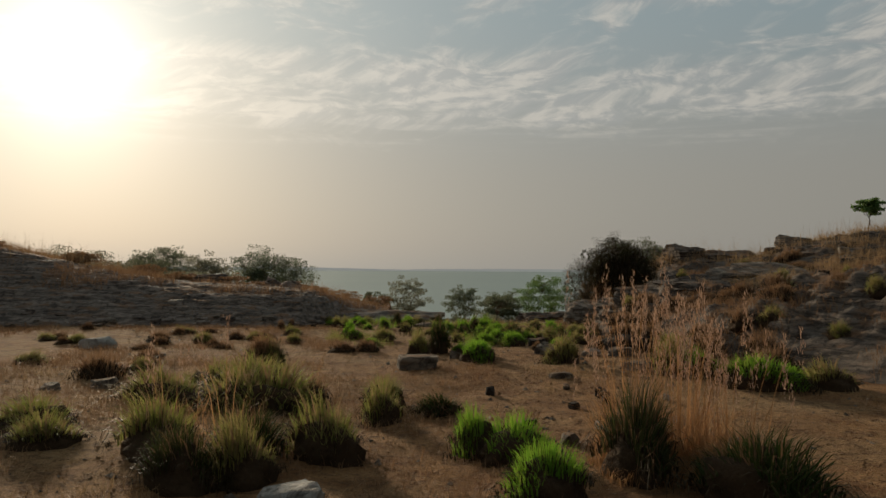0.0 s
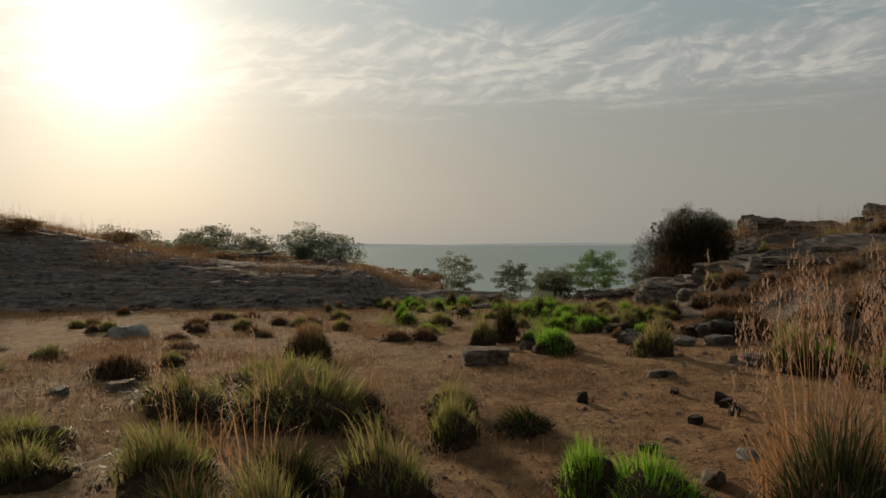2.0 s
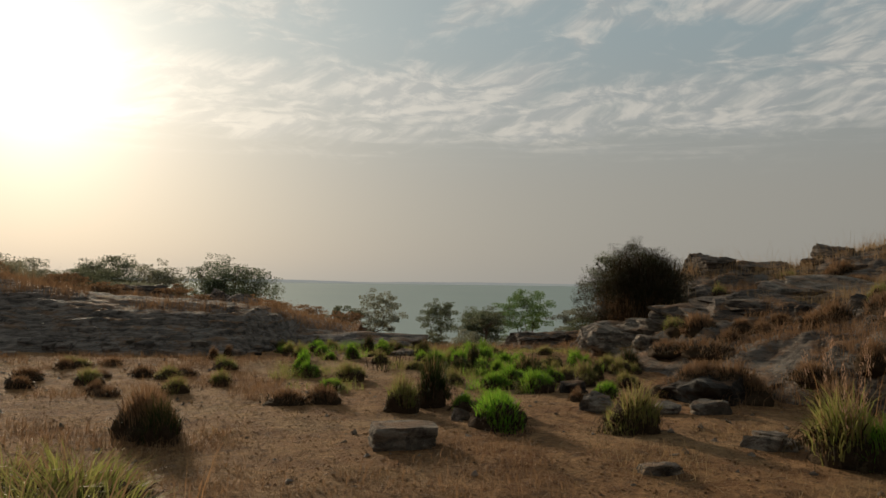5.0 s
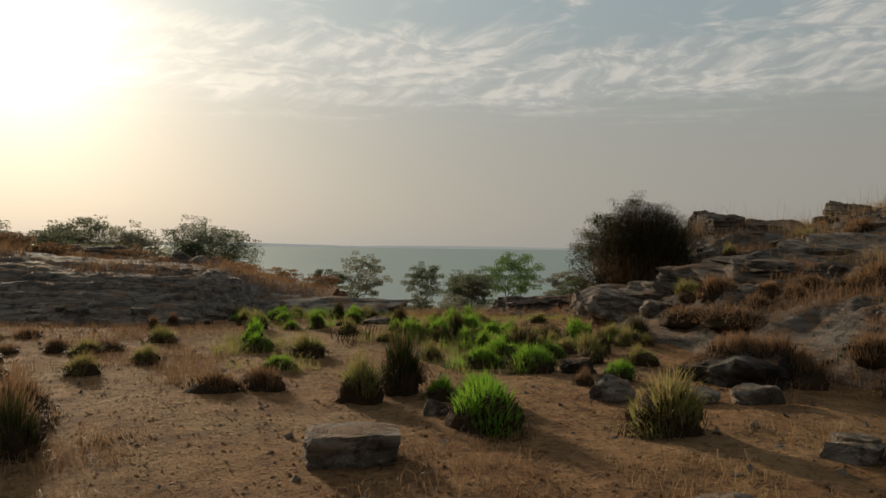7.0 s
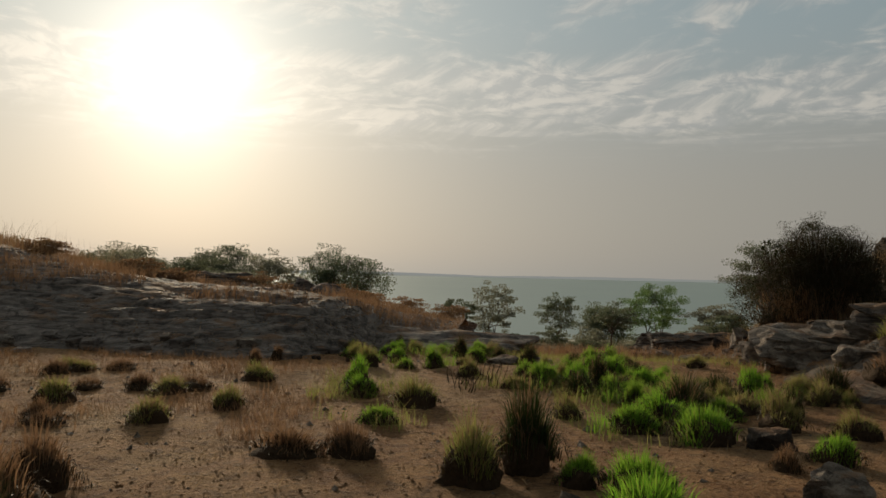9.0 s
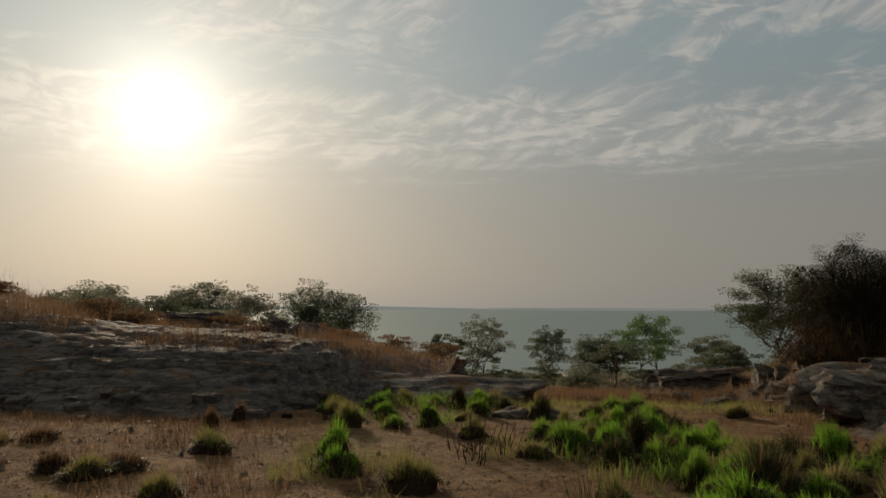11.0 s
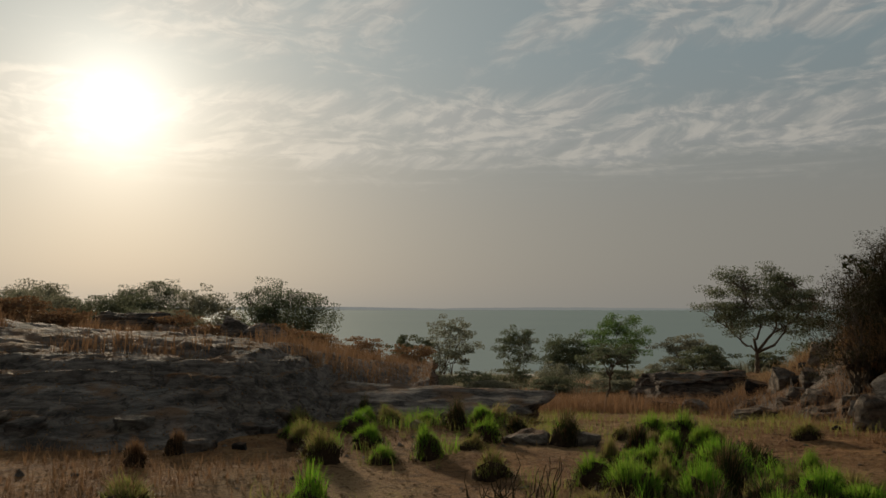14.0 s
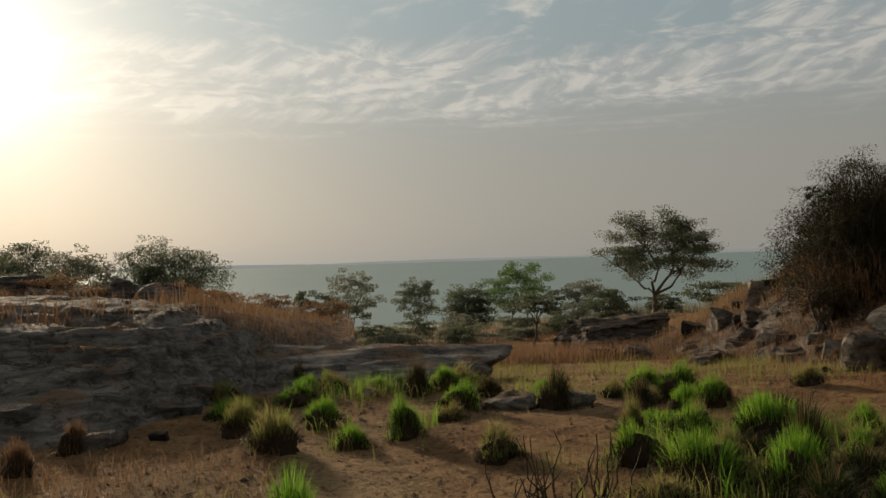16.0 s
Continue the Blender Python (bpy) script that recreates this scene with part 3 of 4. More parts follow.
def put(protos, k, x, y, sx, sz, turn, sink=0.0, used={}):
    """Stand the k-th kind at a place on the ground; the first use takes the original, later ones copies."""
    m = Matrix.LocRotScale((x, y, float(top_z(x, y)) - sink), Euler((0, 0, turn)), (sx * (0.8 + 0.4 * abs(math.sin(turn * 7))), sx * (0.8 + 0.4 * abs(math.cos(turn * 5))), sz))
    ob = protos[k]
    if ob.name in used:
        ob = copy_thing(ob, m)
        ob.matrix_basis = m
        return ob
    used[ob.name] = True
    ob.matrix_basis = m
    return ob

# ---- the land ----
ground = tagged(new("ground", sheet("ground", steps(-4500, 4500, -9, 9, 0.13), steps(-400, 4600, -2, 26, 0.13), ground_z, M_SOIL)),
                "red-brown bare earth with dry litter", "ground", kind="structure")
water = tagged(new("water", sheet("water", np.linspace(-4800, 4800, 13), np.linspace(60, 4700, 13), lambda x, y: np.full(x.shape, WATER_Z), M_WATER)),
               "calm grey-blue lake under haze", "lake", kind="structure")
beach = tagged(new("ground_beach", sheet("ground_beach", np.linspace(-60, 80, 60), np.linspace(101, 116, 12),
                                        lambda x, y: ground_z(x, y) + 0.12 - 0.25 * np.abs((y - 108) / 8) ** 2 + 0.2 * fbm(x * 0.2, y * 0.2, 9), M_SAND)),
               "pale strip of sand along the lake", "beach", kind="structure")
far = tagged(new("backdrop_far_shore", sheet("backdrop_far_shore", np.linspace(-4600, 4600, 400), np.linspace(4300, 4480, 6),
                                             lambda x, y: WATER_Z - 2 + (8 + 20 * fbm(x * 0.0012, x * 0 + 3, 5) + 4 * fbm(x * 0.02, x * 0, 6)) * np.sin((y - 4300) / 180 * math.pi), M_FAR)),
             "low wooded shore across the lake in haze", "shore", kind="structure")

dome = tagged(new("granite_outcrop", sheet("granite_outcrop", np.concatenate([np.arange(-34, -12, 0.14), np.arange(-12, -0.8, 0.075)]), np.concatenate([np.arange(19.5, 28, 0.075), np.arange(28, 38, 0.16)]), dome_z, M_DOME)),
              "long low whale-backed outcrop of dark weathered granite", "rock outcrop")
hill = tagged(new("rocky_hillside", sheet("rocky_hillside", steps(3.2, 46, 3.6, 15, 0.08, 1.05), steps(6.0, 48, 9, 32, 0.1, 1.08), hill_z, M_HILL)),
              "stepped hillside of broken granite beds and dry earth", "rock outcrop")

# ---- large rocks ----
def stand(ob, x, y, turn=0.0, sink=0.02, tilt=0.0):
    ob.matrix_basis = Matrix.LocRotScale((x, y, float(top_z(x, y)) - sink), Euler((tilt, 0, turn)), None)
    return ob


stand(boulder("low_slab", (4.4, 2.2, 0.85), 11, M_DOME, "low dark granite slab sloping into the grass", 0.9, 7), -1.5, 24.9, -0.12, 0.38, 0.03)
stand(boulder("pointed_rock", (3.4, 2.2, 2.1), 12, M_DOME, "dark rock at the brow above the lake", 0.6), -2.6, 47.5, 0.2, 0.3)
stand(boulder("round_boulder", (1.7, 1.3, 0.75), 13, M_HILL, "rounded brown boulder among dry grass", 0.9), -5.8, 33.0, 0.1, 0.2)
stand(boulder("round_boulder", (1.9, 1.5, 0.85), 23, M_HILL, "rounded brown boulder among dry grass", 0.9), -8.7, 33.4, 0.3, 0.2)
for i, (x, y, w, h) in enumerate([(-4.9, 31.3, 0.95, 0.65), (-6.6, 32.0, 0.85, 0.6), (-5.6, 31.8, 0.7, 0.75), (-7.6, 32.4, 0.8, 0.5)]):
    tagged(stand(boulder("piled_boulder", (w, w * 0.85, h), 24 + i, M_DOME, "grey boulder piled among dry grass", 0.8), x, y, 0.7 * i, 0.08), group="boulders on the outcrop")
stand(boulder("boulder", (2.2, 1.8, 1.0), 14, M_DOME, "dark boulder on the back of the outcrop", 0.8), -5.8, 38.0, 0.5, 0.2)
for i, (x, y, w, h) in enumerate([(10.5, 28.4, 1.7, 0.95), (12.2, 28.8, 2.0, 0.9), (15.4, 29.4, 1.5, 0.8)]):
    tagged(stand(boulder("brow_boulder", (w, w * 0.8, h), 151 + i, M_HILL, "rounded dark boulder on the hillside's brow", 0.95), x, y, 0.4 * i, 0.42), group="boulders on the brow")
stand(boulder("grey_slab", (2.2, 1.5, 0.45), 18, M_STONE, "grey bare slab at the foot of the hillside", 0.3), 5.9, 21.8, 0.5, 0.24, 0.05)
stand(boulder("dark_rock", (3.1, 2.0, 1.15), 19, M_HILL, "dark rounded rock beside brown grass", 0.9), 6.1, 34.8, 0.1, 0.2)

# ---- trees and bushes ----
def on_ground(x, y):
    return (x, y, float(top_z(x, y)))


tree("acacia_tree", on_ground(17.9, 58), (0.4, 0, 3.9), (4.5, 3.2, 2.8), 1, 330, 44, 0.075, M_LEAF, "spreading flat-topped tree on the brow above the lake", 1, 0.19, 0.3, 0.4, spread=0.075, low=-0.7, flat=0.7)
tree("young_tree", on_ground(-0.8, 65), (0.6, 0, 3.0), (2.2, 1.8, 2.3), 4, 90, 50, 0.075, M_LEAF_HAZE, "thin greyish tree below the brow", 2, 0.07, 0.3, spread=0.09, low=-0.95)
tree("young_tree", on_ground(-3.2, 65), (0.2, 0, 2.5), (1.9, 1.5, 1.5), 4, 50, 40, 0.09, M_LEAF, "low dark green tree below the brow", 22, 0.06, 0.3, spread=0.09, low=-0.95)
tree("small_tree", on_ground(5.3, 78), (0.3, 0, 3.0), (2.2, 1.7, 2.2), 1, 120, 34, 0.085, M_LEAF, "small slender tree near the lake", 3, 0.09, 0.35, spread=0.09, low=-0.9, flat=0.7)
tree("lakeside_tree", on_ground(12.7, 72), (0.0, 0, 3.1), (3.1, 2.2, 2.5), 2, 170, 36, 0.085, M_LEAF_BRIGHT, "green tree with tiers of leaves near the lake", 4, 0.1, 0.35, spread=0.085, low=-0.85, flat=0.7)
tree("lakeside_bush", on_ground(8.8, 72), (0, 0, 2.2), (2.5, 2.0, 2.0), 6, 130, 50, 0.09, M_LEAF, "rounded green bush near the lake", 5, 0.06, 0.3, category="bush", low=-1)
tree("lakeside_bush", on_ground(16.4, 66), (0, 0, 1.6), (2.6, 2.0, 1.2), 6, 60, 36, 0.10, M_LEAF_HAZE, "thin low bush at the brow", 6, 0.05, 0.3, category="bush", low=-1)
tree("lakeside_bush", on_ground(22.5, 58), (0, 0, 1.0), (3.4, 2.0, 1.1), 7, 80, 40, 0.10, M_LEAF, "low bush at the brow", 7, 0.05, 0.3, category="bush", low=-1)
tree("lakeside_bush", on_ground(14.6, 57), (0, 0, 1.1), (2.0, 1.6, 1.2), 6, 60, 40, 0.10, M_LEAF, "low bush under a spreading tree", 27, 0.05, 0.3, category="bush", low=-1)
tree("lakeside_bush", on_ground(9.8, 47), (0, 0, 0.5), (1.5, 1.2, 0.6), 6, 50, 40, 0.07, M_LEAF, "low dark bush among brown grass", 28, 0.04, 0.3, category="bush", low=-1)
tree("broad_tree", on_ground(-12.8, 70), (0, 0, 3.9), (4.3, 3.0, 3.3), 5, 330, 64, 0.08, M_LEAF, "broad leafy tree behind the outcrop", 8, 0.14, 0.3, 0.25, spread=0.085, low=-1, flat=0.7)
tree("broad_tree", on_ground(-22.8, 70), (0, 0, 3.7), (4.8, 3.0, 3.1), 5, 330, 64, 0.08, M_LEAF, "broad leafy tree behind the outcrop", 9, 0.13, 0.3, 0.25, spread=0.085, low=-1, flat=0.7)
tree("thin_bush", on_ground(-17.4, 66), (0, 0, 3.3), (2.8, 2.0, 2.6), 6, 120, 52, 0.10, M_LEAF_HAZE, "sparse dry bush behind the outcrop", 10, 0.06, 0.3, category="bush", spread=0.1, low=-1, flat=0.7)
tree("thin_bush", on_ground(-31, 68), (0, 0, 3.5), (4.6, 2.0, 2.7), 7, 140, 52, 0.10, M_LEAF_HAZE, "sparse dry bush behind the outcrop", 11, 0.06, 0.3, category="bush", spread=0.1, low=-1, flat=0.7)
tree("thin_bush", on_ground(-39, 66), (0, 0, 3.5), (4.6, 2.0, 2.7), 7, 140, 52, 0.10, M_LEAF_HAZE, "sparse dry bush behind the outcrop", 12, 0.06, 0.3, category="bush", spread=0.1, low=-1, flat=0.7)
tree("thin_bush", on_ground(-27, 62), (0, 0, 2.9), (3.6, 2.0, 2.5), 7, 160, 52, 0.095, M_LEAF_HAZE, "sparse dry bush behind the outcrop", 31, 0.06, 0.3, category="bush", spread=0.1, low=-1, flat=0.7)
tree("thin_bush", on_ground(-21, 58), (0, 0, 2.2), (3.2, 2.0, 1.9), 7, 160, 52, 0.095, M_LEAF_HAZE, "sparse dry bush behind the outcrop", 32, 0.06, 0.3, category="bush", spread=0.1, low=-1, flat=0.7)
tree("thin_bush", on_ground(-14, 56), (0, 0, 1.0), (3.4, 2.0, 1.1), 7, 100, 40, 0.09, M_LEAF, "low bush behind the outcrop", 33, 0.05, 0.3, category="bush", low=-1)
for i, (x, y) in enumerate([(-29, 55), (-25, 54), (-21.5, 52), (-18, 53), (-14.8, 52), (-11.8, 53), (-9.2, 52), (-6.6, 54)]):
    tagged(tree("scrub_bush", on_ground(x, y), (0, 0, 1.6 - 0.1 * (i - 3) if i > 3 else 2.0), (2.7, 1.6, 1.9 - 0.1 * (i - 3) if i > 3 else 2.3), 7, 170, 58, 0.08, M_LEAF if i % 2 else M_LEAF_HAZE, "low dry scrub bush behind the outcrop", 40 + i, 0.04, 0.3, category="bush", low=-1), group="scrub behind the outcrop")
for i, (x, y, h) in enumerate([(2.5, 61, 0.8), (6.2, 60, 0.9), (9.6, 59, 0.9), (12.6, 60, 1.0), (-2.8, 58, 0.8), (4.0, 64, 1.5), (7.2, 66, 1.7), (10.8, 64, 1.4), (-1.2, 61, 1.1), (1.2, 63, 1.2), (14.2, 63, 1.4), (19.4, 60, 1.1)]):
    tagged(tree("brow_bush", on_ground(x, y), (0, 0, h * 0.55), (1.6, 1.2, h * 0.6), 6, 60, 40, 0.07, M_LEAF if i % 2 else M_LEAF_HAZE, "low bush on the brow above the lake", 70 + i, 0.03, 0.3, category="bush", low=-1), group="bushes on the brow")
for i, (x, y, h) in enumerate([(-16.0, 25.2, 1.0), (-17.4, 26, 1.1), (-14.6, 26.5, 0.5), (-12.4, 29, 0.5), (-10.6, 31, 0.6), (-9.2, 30, 0.45), (-7.6, 33, 0.8), (-6.4, 32, 0.5), (-5.0, 34, 0.8), (-3.9, 33, 0.55), (-3.0, 36, 0.8), (-1.6, 37, 0.7), (0.2, 40, 0.6)]):
    tagged(tree("dry_shrub", on_ground(x, y), (0, 0, h * 0.55), (0.9, 0.7, h * 0.55), 8, 70, 40, 0.04, M_RUST, "rust-brown dry shrub on the outcrop", 80 + i, 0.02, 0.3, category="bush", low=-1), group="dry shrubs on the outcrop")
tree("umbrella_bush", on_ground(3.95, 34), (0.1, 0, 1.45), (0.95, 0.8, 0.45), 1, 60, 40, 0.05, M_LEAF, "small dark bush on one thin stem in brown grass", 61, 0.05, 0.6, 0.2, "bush", 0.12)
tree("pod_shrub", on_ground(5.95, 24.9), (0, 0, 1.9), (0.35, 0.3, 0.28), 2, 9, 10, 0.055, M_LEAF_DARK, "thin shrub with dark hanging pods", 60, 0.02, 0.6, category="bush")
tree("dark_shrub", on_ground(-8.2, 44), (0, 0, 0.6), (1.3, 1.0, 0.8), 7, 70, 40, 0.06, M_LEAF_DARK, "dark shrub on the back of the outcrop", 29, 0.03, 0.3, category="bush", low=-1)
tree("sapling", on_ground(20.4, 32.6), (0, 0, 1.35), (0.75, 0.55, 0.5), 1, 40, 30, 0.09, M_LEAF_BRIGHT, "small bright green tree on the hilltop", 13, 0.04, 0.6)
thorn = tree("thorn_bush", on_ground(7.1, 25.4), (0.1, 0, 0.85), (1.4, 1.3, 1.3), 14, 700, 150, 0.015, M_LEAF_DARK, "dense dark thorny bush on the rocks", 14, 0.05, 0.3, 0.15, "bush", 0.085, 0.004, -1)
# Stems coloured near black, so the shade inside the bush is in their colour.
dead_boughs(thorn, (0.1, 0, 0.6), (1.25, 1.15, 1.05), 6500, 62, M_THATCH, "tangle of dead hanging stems, coloured dark for the bush's inner shade")
dead_boughs(thorn, (-0.35, -0.3, 0.1), (1.1, 0.9, 0.4), 1300, 63, M_RUST, "brown dry stems hanging to the rock")
tree("twiggy_bush", on_ground(5.9, 25.0), (-0.1, 0, 1.0), (0.9, 0.8, 1.0), 12, 260, 40, 0.017, M_LEAF_DARK, "sparse twiggy bush beside a thorn bush", 15, 0.03, 0.3, 0.3, "bush", 0.1, 0.004, -0.9)

# ---- grass clumps ----
GREEN = [(1.36, 18.68, 0.41, 0.47), (2.09, 19.12, 0.33, 0.28), (0.79, 19.55, 0.4, 0.34), (1.33, 13.86, 0.52, 0.31), (2.72, 19.92, 0.23, 0.29), (0.97, 5.2, 0.62, 0.41), (1.97, 19.95, 0.59, 0.45), (1.31, 19.96, 0.35, 0.33), (0.62, 6.65, 0.47, 0.46), (0.95, 14.16, 0.32, 0.25), (-1.1, 20.65, 0.31, 0.21), (1.21, 12.97, 0.6, 0.39), (2.99, 14.96, 0.27, 0.24), (-0.65, 20.92, 0.44, 0.39), (0.9, 6.35, 0.62, 0.4), (-1.33, 21.46, 0.5, 0.32), (2.21, 15.7, 0.51, 0.32), (1.66, 16.2, 0.44, 0.29), (-0.79, 16.29, 0.33, 0.2)]
GREEN += [(0.96, 22.31, 0.34, 0.24), (4.36, 11.02, 0.63, 0.48)]
GREEN += [(0.01, 23.01, 0.43, 0.33), (-1.54, 23.17, 0.38, 0.27), (-0.73, 23.27, 0.45, 0.23), (2.3, 17.57, 0.52, 0.34), (-1.25, 18.02, 0.48, 0.29), (1.74, 18.24, 0.56, 0.37), (3.57, 18.74, 0.59, 0.47), (5.2, 10.06, 0.45, 0.32), (4.73, 10.06, 0.98, 0.47), (0.96, 19.02, 0.61, 0.4), (-1.42, 18.48, 0.52, 0.45)]
YELLOW = [(0.6, 18.72, 0.54, 0.22), (-0.67, 6.48, 0.57, 0.56), (0.19, 14.14, 0.43, 0.46), (-0.09, 20.02, 0.44, 0.29), (-2.13, 6.69, 0.64, 0.46), (-3.27, 7.01, 0.67, 0.35), (-1.96, 9.01, 0.94, 0.54), (-2.81, 9.02, 0.85, 0.45), (-1.64, 20.54, 0.43, 0.41), (2.64, 12.81, 0.61, 0.5), (-1.23, 5.81, 0.57, 0.5), (-0.3, 9.16, 0.57, 0.37), (-0.27, 8.09, 0.55, 0.47), (2.54, 21.77, 0.42, 0.33), (3.69, 22.09, 0.39, 0.29), (-1.55, 8.73, 0.83, 0.52), (3.11, 16.48, 0.46, 0.36), (-3.68, 7.67, 0.8, 0.36), (-4.51, 16.94, 0.54, 0.29), (-2.37, 23.09, 0.5, 0.3)]
YELLOW += [(-0.51, 17.35, 0.57, 0.4), (-2.51, 10.04, 0.91, 0.41)]
YELLOW += [(4.1, 11.3, 0.7, 0.6), (-3.51, 17.59, 0.59, 0.27), (-2.97, 15.95, 0.4, 0.28), (3.69, 16.09, 0.41, 0.29), (-1.86, 9.66, 0.94, 0.53), (5.75, 10.05, 0.68, 0.4)]
DARK = [(1.78, 5.85, 0.75, 0.6), (2.46, 5.16, 1.05, 0.62), (-1.34, 6.59, 0.59, 0.41), (-2.14, 12.38, 0.32, 0.42), (0.6, 14.56, 0.47, 0.58), (-1.66, 5.82, 0.7, 0.55), (1.61, 21.46, 0.35, 0.32), (0.39, 8.44, 0.48, 0.22), (0.41, 22.5, 0.35, 0.24)]
DRY = [(-3.39, 20.34, 0.29, 0.26), (-1.14, 9.01, 0.38, 0.36), (2.52, 14.72, 0.26, 0.18), (-3.21, 20.92, 0.37, 0.29), (-1.29, 14.77, 0.64, 0.21), (-0.77, 14.85, 0.53, 0.25), (-2.59, 13.62, 0.54, 0.36), (-4.42, 11.16, 0.67, 0.35), (-2.44, 12.84, 0.69, 0.45)]
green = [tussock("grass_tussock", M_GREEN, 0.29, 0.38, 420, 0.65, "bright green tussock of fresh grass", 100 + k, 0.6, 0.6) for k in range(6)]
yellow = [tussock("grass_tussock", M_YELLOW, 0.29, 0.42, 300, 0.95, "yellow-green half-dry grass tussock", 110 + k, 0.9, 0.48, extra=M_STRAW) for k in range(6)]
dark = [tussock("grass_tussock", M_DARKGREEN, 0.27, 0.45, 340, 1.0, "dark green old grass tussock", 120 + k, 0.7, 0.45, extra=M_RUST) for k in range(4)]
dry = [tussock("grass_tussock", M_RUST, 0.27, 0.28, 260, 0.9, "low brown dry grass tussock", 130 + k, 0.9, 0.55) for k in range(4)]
taken = []
rnd = random.Random(5)
for kinds, places, h0 in ((green, GREEN, 0.42), (yellow, YELLOW, 0.42), (dark, DARK, 0.45), (dry, DRY, 0.28)):
    for i, (x, y, w, h) in enumerate(places):
        if y > 15 and any(math.hypot(x - a, y - b) < 0.42 for a, b in taken):
            continue
        taken.append((x, y))
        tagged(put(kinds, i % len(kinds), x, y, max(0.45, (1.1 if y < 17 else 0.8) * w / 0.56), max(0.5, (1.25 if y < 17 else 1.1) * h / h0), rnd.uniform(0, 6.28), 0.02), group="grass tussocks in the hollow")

# ---- stones ----
def stone(x, y, w, h, seed, mat, label, depth=0.8, flat=0.5):
    return tagged(stand(boulder("stone", (w * 0.85, w * 0.85 * depth, h * (1.3 if w < 0.3 else 1.0)), seed, mat, label, flat), x, y, (seed * 1.7) % 6.28 if w < 0.3 else 0.1, 0.25 * h), group="loose stones")


STONES = [(1.06, 9.56, 0.16, 0.11), (2.2, 10.97, 0.36, 0.1), (2.11, 9.98, 0.12, 0.06), (2.46, 9.52, 0.17, 0.11), (2.35, 8.88, 0.14, 0.08), (1.93, 8.69, 0.16, 0.08), (1.27, 7.8, 0.14, 0.07), (2.0, 7.59, 0.23, 0.07), (3.78, 12.17, 0.4, 0.15), (1.5, 6.99, 0.25, 0.08), (-6.24, 15.56, 0.64, 0.27), (-4.01, 10.26, 0.4, 0.17), (-4.53, 9.88, 0.32, 0.09)]
STONES += [(-1.15, 9.14, 0.23, 0.07), (-0.72, 5.18, 0.5, 0.17), (-0.39, 23.15, 0.32, 0.25), (1.04, 21.79, 0.42, 0.21), (0.44, 21.84, 0.48, 0.15), (-0.84, 22.93, 0.25, 0.09), (-2.64, 21.17, 0.19, 0.06), (-2.99, 21.33, 0.15, 0.06), (2.43, 9.27, 0.16, 0.1), (3.83, 12.03, 0.52, 0.12), (2.49, 13.91, 0.32, 0.17)]
stand(block_stone((0.6, 0.4, 0.24), 200), 0.15, 12.15, 0.08, 0.02)
# A black block stands in for the shaded hollow under the thatched bank.
stand(boulder("box_boulder", (1.2, 0.8, 0.42), 201, M_BLACK, "dark block standing in for the shaded hollow under a grassy bank", 0.4, 9), 4.4, 14.9, 0.1, 0.05)
for i, (x, y, w, h) in enumerate([(2.53, 13.9, 0.38, 0.2), (2.61, 15.4, 0.42, 0.18), (0.87, 13.5, 0.26, 0.11), (3.91, 13.8, 0.47, 0.18), (3.4, 13.9, 0.38, 0.15), (3.64, 11.9, 0.42, 0.16)]):
    stone(x, y, w, h, 210 + i, M_STONE if i != 1 else M_BLACK, "grey field stone half sunk in the earth" if i != 1 else "dark field stone half sunk in the earth")
for i, (x, y, w, h) in enumerate(STONES):
    pale = i in (7, 10, 13, 14)
    stone(x, y, w, h, 230 + i, M_PALE if pale else (M_BLACK if w < 0.2 else M_STONE), "pale loose stone on the earth" if pale else ("small dark stone on the earth" if w < 0.2 else "grey loose stone on the earth"))

